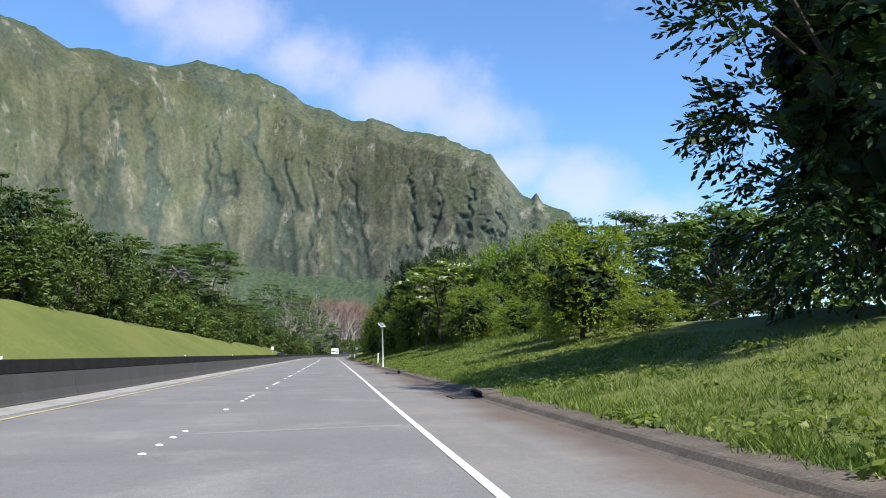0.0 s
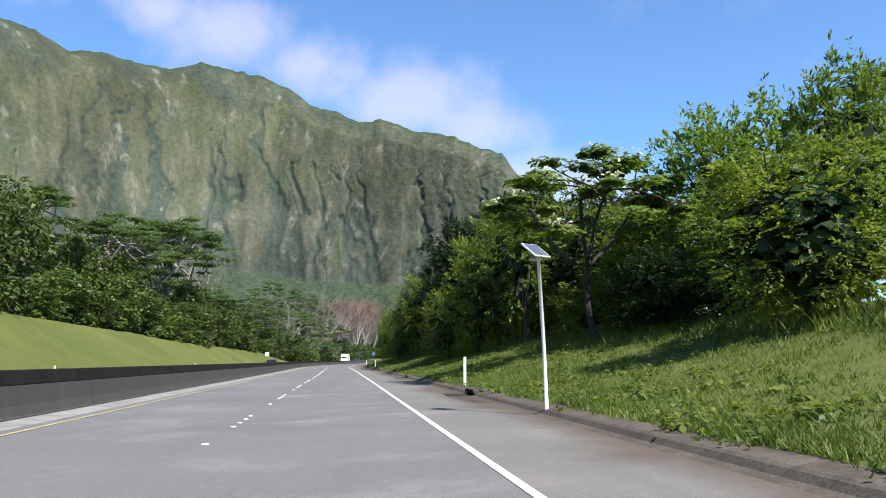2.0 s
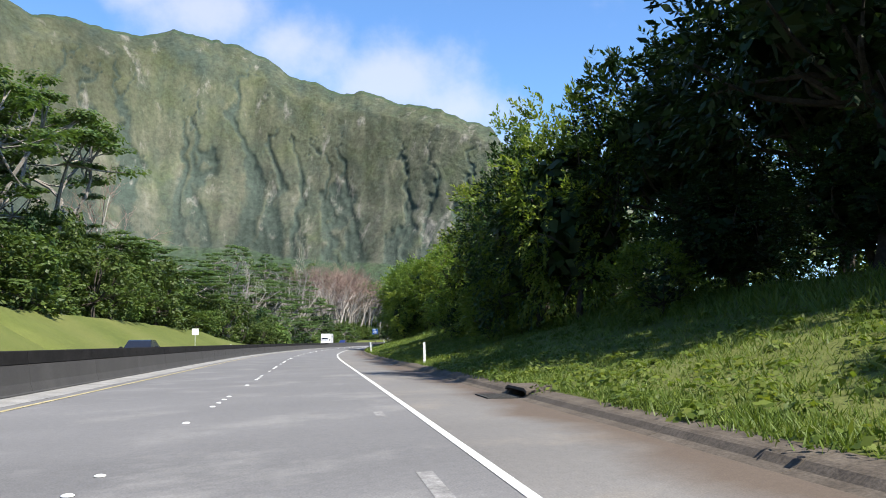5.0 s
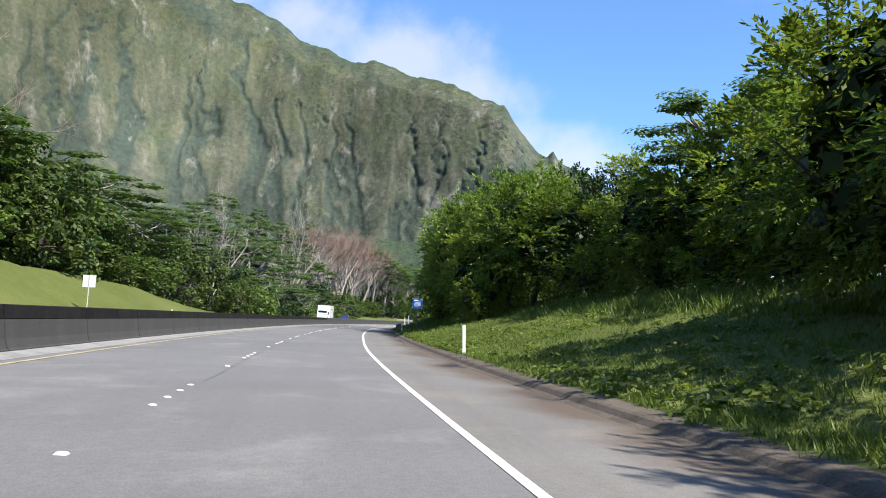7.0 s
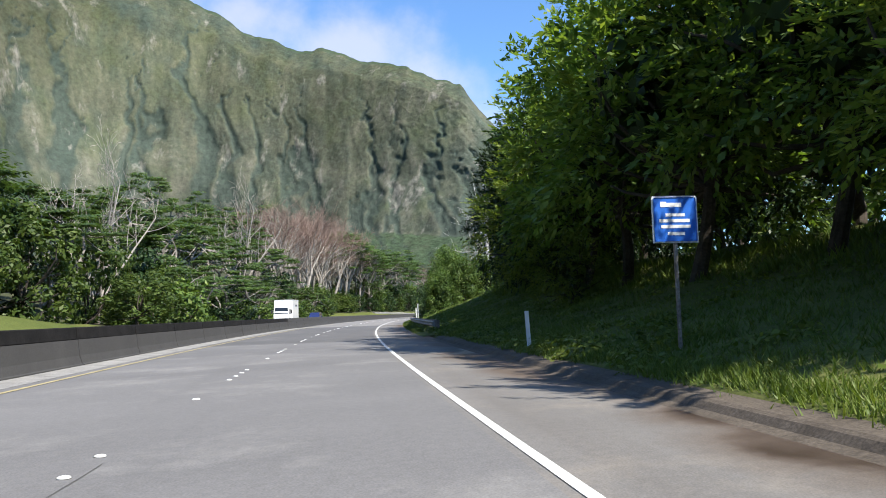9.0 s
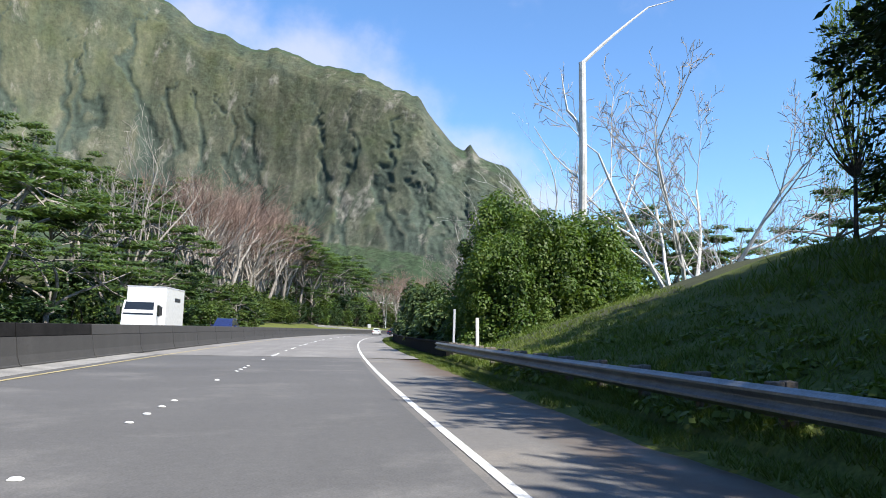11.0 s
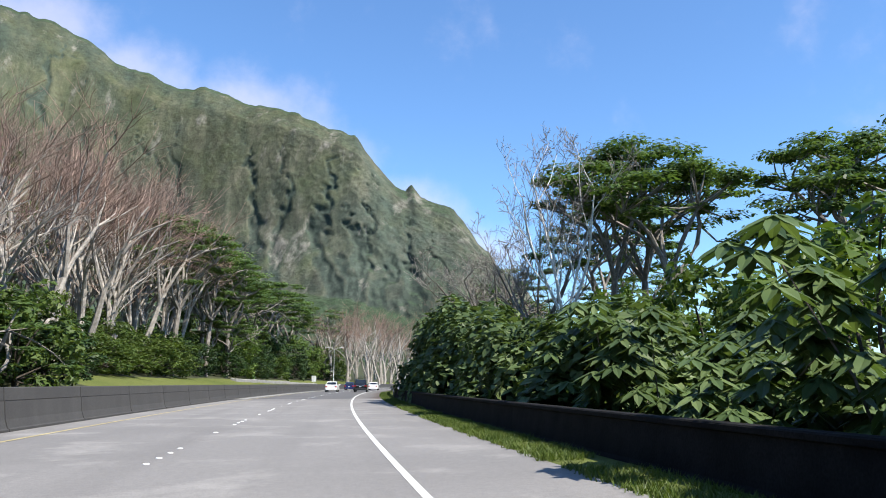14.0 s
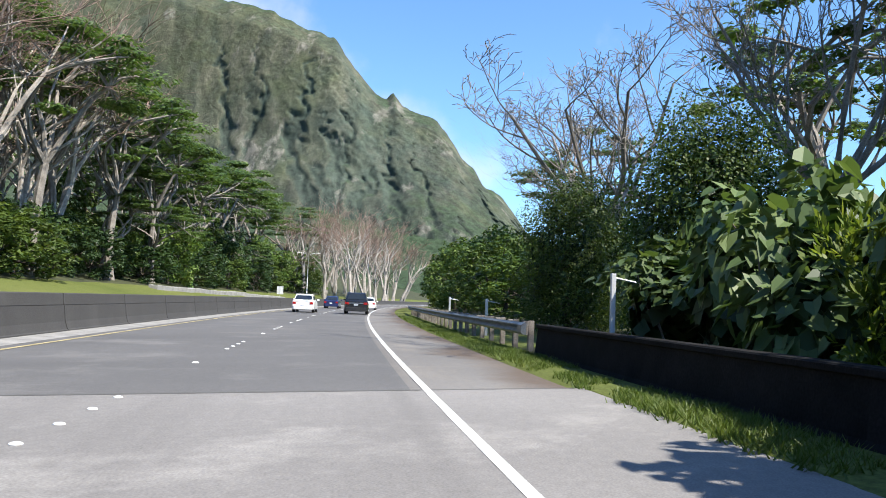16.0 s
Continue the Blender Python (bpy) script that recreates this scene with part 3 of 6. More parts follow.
strip("shoulder", BRIDGE_B, 900, 2.0, [1.45, 2.5, 3.9], [0, -0.01, -0.02], SHOULDER, "grey paved road shoulder beside the verge", "shoulder", skew=0.3)
strip("gutter_strip", -110, BRIDGE_A, 3.0, [-7.02, -6.25], [0.035, 0.004], GUTTER, "pale concrete gutter at the foot of the barrier", "gutter", skew=0.3)
strip("gutter_strip", BRIDGE_B, 900, 3.0, [-7.02, -6.25], [0.035, 0.004], GUTTER, "pale concrete gutter at the foot of the barrier", "gutter", skew=0.3)
strip("opposite_road", -110, 900, 3.0, [-17.2, -13, -9, -7.4], [0.01] * 4, ASPHALT, "grey asphalt of the opposite carriageway", "road")
_wn = Lattice(9)
strip("edge_line", -110, 900, 1.5, [1.495, 1.605], [0.007] * 2, WHITE_PAINT, "solid white painted edge line, slightly worn", "road line", wave=lambda s, l: np.interp(s, [0, 90, 112, 130, 206, 222, 300, 365, 420], [-0.02, 0.0, -0.08, -0.07, -0.06, 0.05, 0.07, 0.10, 0.12]))
strip("median_line", -110, 900, 1.5, [-5.93, -5.81], [0.009] * 2, YELLOW_PAINT, "faded yellow painted line along the median", "road line")
strip("verge_soil", 268, 486, 1.0, [3.8, 4.1, 4.7, 5.03], [-0.07, 0.012, 0.06, 0.05], GRASS, "grassy silt strip along the road edge", "verge", wave=lambda s, l: (l < 4.0) * (_wn(s * 0.4, l * 0 + 5, 4) - 0.5) * 0.7)
strip("seam_line", 190, 234, 0.5, [-2.006, -1.994], [0.006] * 2, JOINT, "thin dark crack along the lane seam", "seam", wave=lambda s, l: (_wn(s * 0.8, l * 0 + 2, 3) - 0.5) * 0.12)
for k, s0 in enumerate((93.0, 97.4, 101.0, 104.6, 109.5, 113.2, 118.0, 124.5, 131.0, 138.2)):
    strip("paint_scuff", s0, s0 + 0.9 + 0.35 * (k % 3), 0.45, [0.74 + 0.05 * (k % 2), 0.90 + 0.05 * (k % 2)], [0.0035] * 2, SCUFF, "pale scuffed remains of an old lane mark", "road mark")
for s0, l0, l1, w in ((13.2, -1.9, 1.3, 0.22), (24.6, 1.7, 3.6, 0.12), (43.0, -1.6, 1.35, 0.16), (46.5, 1.8, 3.3, 0.12), (66.0, -1.9, 1.35, 0.18), (225.4, -1.9, 1.45, 0.16), (229.0, -1.0, 1.2, 0.1)):
    strip("repair_seam", s0, s0 + w, w / 6, np.linspace(l0, l1, 30), [0.0032] * 30, PALE, "pale worn seam across the asphalt lane", "road seam", skew=0.3)
strip("joint_line", BRIDGE_A - 0.1, BRIDGE_A + 0.03, 0.065, [-6.9, 1.4, 4.6], [0.0065] * 3, JOINT, "dark expansion joint across the road", "joint", skew=0.3)
strip("joint_line", BRIDGE_B - 0.02, BRIDGE_B + 0.06, 0.04, [-6.9, 1.4, 4.6], [0.0065] * 3, JOINT, "dark expansion joint across the road", "joint", skew=0.3)


def build_buttons():
    """Raised white lane markers: groups of four, and one between the groups."""
    soup = Soup()
    soup.add(*loft([[(0.052 * k * math.cos(a), 0.052 * k * math.sin(a), z) for a in np.arange(10) * 0.6283] for k, z in ((1.0, 0.0), (0.92, 0.010), (0.6, 0.018), (0.1, 0.021))]))
    me = soup.mesh("lane_button", BUTTON, True)
    refl = box_soup(Soup(), -0.05, 0.05, -0.05, 0.05, 0, 0.018, 0.015).mesh("lane_reflector", PAINT_WHITE)
    root = thing("lane_markers", "rows of round white raised lane markers on the asphalt", "lane markers", kind="structure")
    starts = np.interp(np.arange(-3, 62), [-3, 0, 12, 20, 26, 36, 62], [-23, 10.2, 141, 231.5, 299.8, 416.2, 717])
    for s0 in starts:
        for ds in (0.0, 0.97, 1.94, 2.9, 7.8):
            lat = float(np.interp(s0, [0, 300, 420], [-2.13, -2.1, -1.97]))
            ob = new("reflector" if ds > 7 else "button", refl if ds > 7 else me)
            x, y = along(s0 + ds, lat)
            ob.matrix_world = Matrix.LocRotScale((float(x), float(y), 0.003), Euler((0, 0, radians(heading(s0)))), (1.1, 1.1, 1))
            ob.parent = root


build_buttons()


# ---- mountain ----
RIDGE = [(-21.84, 726), (-19.84, 722), (-17.75, 699), (-15.65, 718), (-14.38, 715), (-13.1, 715), (-11.23, 723), (-9.35, 754), (-7.4, 742), (-5.21, 729), (-3.39, 701), (-1.74, 647), (0.32, 619), (1.65, 589), (3.22, 589), (5.72, 544), (8.43, 512), (10.3, 472), (11.87, 449), (12.97, 395), (14.18, 345), (14.79, 333), (15.2, 342), (15.68, 317), (16.86, 301), (17.52, 291), (18.09, 265), (18.87, 225), (19.47, 211), (19.94, 181), (21.02, 164)]
FAR_AZ, FAR_R = [-75, -40, -16, -10, -4, 3.4, 11.9, 15.2, 20, 30, 60], [1450, 1600, 1980, 2080, 2080, 1960, 1764, 1700, 1600, 1550, 1600]


def build_mountain():
    az = np.concatenate([np.arange(-70, -26, 0.5), np.arange(-26, 24, 0.1), np.arange(24, 34, 0.4), np.arange(34, 60, 0.5)])
    ra = np.array([-75, -45, -30] + [a for a, _ in RIDGE] + [23, 27, 34, 60])
    rz = np.array([560, 700, 690] + [h for _, h in RIDGE] + [80, 35, 20, 20])
    R = np.interp(az, FAR_AZ, FAR_R)
    Z = np.interp(az, ra, rz)
    na, nb, nc = Lattice(21), Lattice(22), Lattice(23)
    arc = np.radians(az) * 1600
    Z = Z + (na(arc / 14, arc * 0, 3) - 0.5) * 9
    u = np.concatenate([np.linspace(0, 0.25, 30), np.linspace(0.25, 1, 125)[1:], np.linspace(1, 1.3, 12)[1:]])
    # distance behind or before the ridge, and share of its height
    pu = [0, 0.12, 0.25, 0.4, 0.55, 0.7, 0.85, 0.95, 1.0, 1.1, 1.3]
    pr = [-820, -600, -420, -250, -165, -120, -80, -35, 0, 60, 350]
    ph = [-0.02, 0.05, 0.13, 0.27, 0.50, 0.70, 0.88, 0.97, 1.0, 0.95, 0.5]
    U, A = np.meshgrid(u, az, indexing="ij")
    arcs = np.radians(A) * 1600
    dr, hz = np.interp(U, pu, pr), np.interp(U, pu, ph)
    warp = (nb(arcs / 210, U * 1.3 + 4, 4) - 0.5) * 260 * (0.35 + 0.65 * (1 - U))
    big = 1 - np.abs(2 * na((arcs + warp) / 130, U * 1.1 + 3, 4) - 1)
    small = 1 - np.abs(2 * nb((arcs + warp * 1.2) / 46, U * 2.0 + 9, 4) - 1)
    lump = nc(arcs / 60, U * 3, 4) - 0.5
    # wooded gullies: wide at the foot and running up to a point between the spurs
    rg = np.random.default_rng(24)
    gully = np.zeros_like(U)
    wob = arcs + 70 * (nb(arcs / 75, U * 7 + 2, 3) - 0.5) + 34 * (nc(arcs / 17, U * 34, 3) - 0.5)
    for c in np.arange(-1300, 760, 24.0):
        c, half, tip = c + rg.uniform(-16, 16), rg.uniform(16, 48), rg.uniform(0.40, 0.92)
        lean, sway = rg.uniform(-60, 60), rg.uniform(0, 6.28)
        mid = c + lean * U + 9 * np.sin(U * 14 + sway)
        gully = np.maximum(gully, np.clip(1 - np.abs(wob - mid) / (half * np.maximum(1 - U / tip, 0.001) ** 0.9), 0, 1))
    cut = gully
    # the mask also paints shade: spur sides, the right end, the left crest
    gully = 0.8 * gully + 0.18 * (1 - step(U, 0.3, 0.75)) + 0.6 * (na(arcs / 26, U * 22, 4) - 0.5) + 0.3 * (1 - step(U, 0.1, 0.34)) + 0.3 * step(A, 9, 14) + 0.32 * step(U + 0.35 * na(arcs / 60, U * 7, 4), 0.93, 1.15) * (1 - step(A, 2, 9))
    bell = np.interp(U, [0, 0.15, 0.3, 0.6, 0.9, 0.985, 1.0, 1.3], [0.1, 0.25, 0.7, 1.0, 0.6, 0.15, 0.0, 0.3])
    r = R[None] + dr - bell * ((big - 0.55) * 17 + (small - 0.5) * 7 + lump * 11) + bell * cut * 8
    even = np.convolve(np.pad(Z, 12, mode="edge"), np.ones(25) / 25, "valid")
    z = even[None] * hz + (Z - even)[None] * np.clip(hz, 0, 1) ** 7 + (nc(arcs / 9, U * 80, 3) - 0.5) * 5 * np.minimum(bell + 0.25, 1) * (U < 0.985)
    foot = np.interp(U, [0, 0.3, 0.4], [1, 0.6, 0])
    z = z + foot * (nc(arcs / 16, r / 16, 2) - 0.4) * 11
    a = np.radians(A)
    v = np.stack([r * np.sin(a), r * np.cos(a), z], -1).reshape(-1, 3)
    m, n = U.shape
    i, j = np.meshgrid(np.arange(m - 1), np.arange(n - 1), indexing="ij")
    f = np.stack([i * n + j, i * n + j + 1, (i + 1) * n + j + 1, (i + 1) * n + j], -1).reshape(-1, 4)
    me = mesh_of("mountain", v, [f], CLIFF, smooth=True)
    woods = me.attributes.new("woods", "FLOAT", "POINT")
    woods.data.foreach_set("value", gully.ravel().astype(np.float32))
    ob = new("mountain", me)
    tagged(ob, "steep fluted green volcanic cliff with bare rock scars", "mountain", kind="structure")


build_mountain()


# ---- median barrier, kerb, guardrail, parapet ----
def build_barrier():
    """Precast concrete panels with a sloped face, a dark ledge and a set-back weathered top."""
    length = 6.1
    y0, y1 = 0.012, length - 0.012
    prof = [(-0.0, -0.1), (0.0, 0.06), (-0.05, 0.09), (-0.12, 0.30), (-0.17, 0.74), (-0.55, 0.74), (-0.60, 0.30), (-0.67, 0.09), (-0.72, 0.06), (-0.72, -0.1)]
    body = Soup().add(*loft([[(x, y, z) for x, z in prof] for y in (y0, y1)])).mesh("barrier_body", BARRIER)
    prof2 = [(-0.20, 0.74), (-0.19, 0.76), (-0.22, 1.06), (-0.24, 1.08), (-0.48, 1.08), (-0.50, 1.06), (-0.53, 0.76), (-0.52, 0.74)]
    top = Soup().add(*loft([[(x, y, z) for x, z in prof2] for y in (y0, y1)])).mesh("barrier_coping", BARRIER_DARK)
    pale = Soup().add(*loft([[(x, y, z) for x, z in prof2] for y in (y0, y1)])).mesh("barrier_coping", BARRIER)
    root = thing("median_barrier", "dark weathered concrete median barrier with sloped face", "barrier", kind="structure")
    for i in range(-8, 118):
        s = i * length
        a, b = Vector((*map(float, along(s, -7.02)), 0)), Vector((*map(float, along(s + length, -7.02)), 0))
        turn = math.degrees(math.atan2(-(b - a).x, (b - a).y))
        m = pose(a.x, a.y, 0.0, 0, 0, turn)
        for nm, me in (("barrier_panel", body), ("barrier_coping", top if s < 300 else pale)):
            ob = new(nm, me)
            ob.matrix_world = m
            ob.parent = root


def build_kerb():
    """Rolled concrete kerb in cast lengths, left open at the drain inlets."""
    length = 3.0
    prof = [(4.30, -0.08), (4.30, -0.035), (4.46, 0.0), (4.55, 0.075), (4.62, 0.10), (4.95, 0.135), (5.22, 0.15), (5.22, -0.08)]
    me = Soup().add(*loft([[(x, y, z) for x, z in prof] for y in (0.006, length - 0.006)])).mesh("kerb_length", KERB)
    root = thing("kerb", "stained rolled concrete kerb with silt at its foot", "kerb", kind="structure")
    for i in range(-12, 88):
        s = i * length
        if any(s - 0.1 < d < s + length - 0.1 for d in DRAINS):
            continue
        a, b = Vector((*map(float, along(s, -0.3)), 0)), Vector((*map(float, along(s + length, -0.3)), 0))
        ob = new("kerb_length", me)
        ob.matrix_world = pose(a.x, a.y, 0, 0, 0, math.degrees(math.atan2(-(b - a).x, (b - a).y)))
        ob.parent = root


DRAINS = [22.3, 49.0, 76.0, 103.0, 142.5]


def build_drains():
    """Kerb inlets: a dark opening under a concrete lid, with an iron grate in the gutter."""
    first = None
    for d in DRAINS:
        s = math.floor(d / 3.0) * 3.0
        m = Matrix.LocRotScale((*map(float, along(s + 1.5, -0.3)), 0.0), Euler((0, 0, radians(heading(s + 1.5)))), None)
        if first:
            copy_thing(first, m)
            continue
        first = thing("storm_drain", "concrete kerb drain inlet with a dark opening and iron grate", "drain", m, "kerb drains")
        lid = Soup().add(*loft([[(x, y, z + dz) for x, z in ((4.46, 0.125), (4.47, 0.185), (4.52, 0.205), (5.22, 0.225), (5.26, 0.2), (5.26, 0.125))] for y, dz in ((-0.95, -0.06), (-0.72, 0.0), (0.72, 0.0), (0.95, -0.06))]))
        part("lid", lid, KERB, first, "worn concrete lid over the inlet")
        part("back", box_soup(Soup(), 5.0, 5.22, -0.74, 0.74, -0.2, 0.122), DRAIN_BLACK, first, "near-black block that paints the shade inside the inlet")
        prof = [(4.30, -0.08), (4.30, -0.035), (4.46, 0.0), (4.55, 0.075), (4.62, 0.10), (4.95, 0.135), (5.22, 0.15), (5.22, -0.08)]
        for y0, y1 in ((-1.494, -0.70), (0.70, 1.494)):
            part("cheek", Soup().add(*loft([[(x, y, z) for x, z in prof] for y in (y0, y1)])), KERB, first)
        g = Soup()
        for k in range(9):
            box_soup(g, 3.72, 4.40, -0.62 + k * 0.145, -0.56 + k * 0.145, -0.035, -0.005)
        box_soup(g, 3.70, 3.76, -0.66, 0.68, -0.035, -0.003)
        box_soup(g, 4.36, 4.42, -0.66, 0.68, -0.035, -0.003)
        part("grate", g, IRON, first, "dark iron grate")
        part("pit", box_soup(Soup(), 3.76, 4.99, -0.6, 0.62, -0.3, -0.033), DRAIN_BLACK, first)


def build_guardrail(s0, s1, lat):
    """W-beam rail on posts with offset blocks."""
    L = 1.905
    w = [(-0.0, 0.0), (-0.035, 0.03), (-0.08, 0.055), (-0.08, 0.085), (-0.03, 0.115), (-0.0, 0.15), (-0.0, 0.165), (-0.03, 0.20), (-0.08, 0.23), (-0.08, 0.26), (-0.035, 0.285), (0.0, 0.315)]
    ring = [(x, z + 0.44) for x, z in w] + [(x + 0.006, z + 0.44) for x, z in reversed(w)]
    rail = Soup().add(*loft([[(x, y, z) for x, z in ring] for y in (-0.02, L * 2 + 0.02)])).mesh("rail_beam", STEEL)
    post = box_soup(Soup(), 0.17, 0.32, -0.075, 0.075, -0.6, 0.80, 0.012).mesh("post", POST_WOOD)
    block = box_soup(Soup(), 0.008, 0.168, -0.075, 0.075, 0.43, 0.79, 0.012).mesh("block", POST_WOOD)
    root = thing("guardrail", "galvanised w-beam guardrail on grey posts with blocks", "guardrail", kind="structure")
    n = int((s1 - s0) / L)
    for i in range(n):
        s = s0 + i * L
        m = Matrix.LocRotScale((*map(float, along(s, lat)), 0.0), Euler((0, 0, radians(heading(s + L)))), None)
        items = [("post", post), ("block", block)] + ([("rail_beam", rail)] if i % 2 == 0 else [])
        for nm, me in items:
            ob = new(nm, me)
            ob.matrix_world = m
            ob.parent = root
    end = Soup().add(*loft([[(x - 0.03, y, 0.44 + z) for x, z in ((0, 0), (-0.09, 0.06), (-0.09, 0.25), (0, 0.31), (0.05, 0.31), (0.05, 0))] for y in (-0.45, 0.0)]))
    part("end_piece", end, STEEL, root).matrix_world = Matrix.LocRotScale((*map(float, along(s0, lat)), 0.0), Euler((0, 0, radians(heading(s0)))), None)


def build_parapet(s0, s1):
    """Low concrete bridge parapet in lengths, the trees' shade put into its near-black colour."""
    L = 4.0
    prof = [(5.02, -0.5), (5.02, 0.05), (5.06, 0.12), (5.12, 0.66), (5.08, 0.68), (5.08, 0.74), (5.10, 0.76), (5.36, 0.76), (5.38, 0.74), (5.38, -0.5)]
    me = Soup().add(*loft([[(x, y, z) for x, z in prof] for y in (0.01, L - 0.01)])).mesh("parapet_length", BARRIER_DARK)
    root = thing("bridge_parapet", "low concrete bridge parapet with shade put into its dark colour", "parapet", kind="structure")
    for i in range(int((s1 - s0) / L)):
        s = s0 + i * L
        a, b = along(s, 0), along(s + L, 0)
        ob = new("parapet_length", me)
        ob.matrix_world = pose(float(a[0]), float(a[1]), 0, 0, 0, math.degrees(math.atan2(-(b[0] - a[0]), b[1] - a[1])))
        ob.parent = root


build_barrier()
build_kerb()
build_drains()
build_guardrail(271.0, 312.0, 4.75)
build_guardrail(430.3, 486.0, 5.2)
build_parapet(312.2, 430.0)


# ---- grass blades on the bank ----
def build_grass(name, n, s_range, lat_range, size, seed, label, power=1.0, bare=0.0):
    r = np.random.default_rng(seed)
    s = r.uniform(*s_range, n)
    lat = lat_range[0] + (lat_range[1] - lat_range[0]) * r.random(n) ** power
    # clumps, with thin places between them
    keep = Lattice(seed + 2)(s * 0.8, lat * 0.8, 3) > bare
    s, lat = s[keep], lat[keep]
    n = len(s)
    x, y = along(s, lat)
    z = np.where(lat < 5.05, np.maximum(ground_z(s, lat), np.where(s < 268, 0.09, 0.03)), ground_z(s, lat))
    ln = Lattice(seed + 1)(s * 0.5, lat * 0.5, 3)
    h = size * (0.5 + 1.1 * ln) * r.uniform(0.6, 1.5, n)
    v, f = [], []
    for k in range(3):
        a = r.uniform(0, 6.283, n)
        w = 0.07 * size + 0.007
        lean = r.uniform(*((0.4, 1.5) if size < 0.1 else (0.2, 1.1)), n) * h
        b = r.uniform(0, 6.283, n)
        ox, oy = r.normal(0, 0.05, n), r.normal(0, 0.05, n)
        p0 = np.stack([x + ox - w * np.cos(a), y + oy - w * np.sin(a), z - 0.02], -1)
        p1 = np.stack([x + ox + w * np.cos(a), y + oy + w * np.sin(a), z - 0.02], -1)
        p2 = np.stack([x + ox + lean * np.cos(b), y + oy + lean * np.sin(b), z + h], -1)
        v.append(np.stack([p0, p1, p2], 1).reshape(-1, 3))
        f.append(np.arange(3 * n).reshape(-1, 3) + 3 * n * k)
    ob = new(name, mesh_of(name, np.concatenate(v), f, GRASS_BLADE))
    tagged(ob, label, "grass", kind="stuff")


# ---- trees ----
def leaves(r, centers, radii, counts, length, width, lift=0.5, fill=0.5, hang=0.0, far=False):
    """Pointed leaf blades strewn through ellipsoidal clumps; three-cornered ones where they stay far off."""
    c = np.repeat(np.asarray(centers, float), counts, 0)
    q = np.repeat(np.asarray(radii, float), counts, 0)
    n = len(c)
    d = r.normal(size=(n, 3))
    d /= np.linalg.norm(d, axis=1)[:, None]
    p = c + d * q * (fill + (1 - fill) * r.random((n, 1)) ** 0.5)
    nor = d * 0.8 + [0, 0, lift] + r.normal(size=(n, 3)) * 0.33
    nor /= np.linalg.norm(nor, axis=1)[:, None]
    t = np.cross(nor, r.normal(size=(n, 3))) + np.array([0, 0, -hang])
    t -= nor * (t * nor).sum(1)[:, None]
    t /= np.linalg.norm(t, axis=1)[:, None] + 1e-9
    b = np.cross(nor, t)
    k = r.uniform(0.65, 1.35, (n, 1))
    L, W = length * k / 2, width * k / 2
    if far:
        v = np.stack([p + b * W - t * L * 0.5, p + t * L, p - b * W - t * L * 0.5], 1).reshape(-1, 3)
        return v, np.arange(3 * n).reshape(-1, 3)
    v = np.stack([p - t * L, p + b * W - t * L * 0.15, p + t * L, p - b * W - t * L * 0.15], 1).reshape(-1, 3)
    return v, np.arange(4 * n).reshape(-1, 4)


def sprigs(r, base, way, n, length, leaf, width):
    """Thin leafy shoots: n blades in two rows along each, drooping towards the tip."""
    m = len(base)
    way = way / np.linalg.norm(way, axis=1)[:, None]
    side = np.cross(way, r.normal(size=(m, 3)) * 0.6 + [0, 0, 1.0])
    side /= np.linalg.norm(side, axis=1)[:, None] + 1e-9
    long = length * r.uniform(0.6, 1.3, (m, 1))
    out = []
    for j in range(n):
        u = 0.15 + 0.85 * j / (n - 1)
        p = base + way * long * u - np.array([0, 0, 1.0]) * long * 0.35 * u * u
        tip = way * 0.75 + side * (0.9 if j % 2 else -0.9) * (1.15 - u) + [0, 0, -0.25] + r.normal(size=(m, 3)) * 0.2
        tip /= np.linalg.norm(tip, axis=1)[:, None]
        b = np.cross(tip, r.normal(size=(m, 3)) * 0.45 + [0, 0, 1.0])
        b /= np.linalg.norm(b, axis=1)[:, None] + 1e-9
        k = leaf * r.uniform(0.7, 1.25, (m, 1))
        w = k * width
        out.append(np.stack([p, p + tip * k * 0.45 + b * w, p + tip * k, p + tip * k * 0.45 - b * w], 1))
    v = np.concatenate(out).reshape(-1, 3)
    return v, np.arange(len(v)).reshape(-1, 4)


def limb(soup, r, a, b, r0, r1, bend=0.15, sides=6, n=5):
    a, b = np.asarray(a, float), np.asarray(b, float)
    u = np.linspace(0, 1, n)[:, None]
    off = r.normal(size=3) * np.linalg.norm(b - a) * bend
    p = a + (b - a) * u + off * np.sin(u * np.pi)
    soup.add(*tube(p, np.linspace(r0, r1, n), sides))
    return p


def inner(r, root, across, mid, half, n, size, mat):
    """Near-black leaves added in the heart of a crown: they keep the sun out, and their colour puts in the shade."""
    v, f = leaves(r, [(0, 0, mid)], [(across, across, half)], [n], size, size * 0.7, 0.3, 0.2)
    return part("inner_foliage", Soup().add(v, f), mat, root)


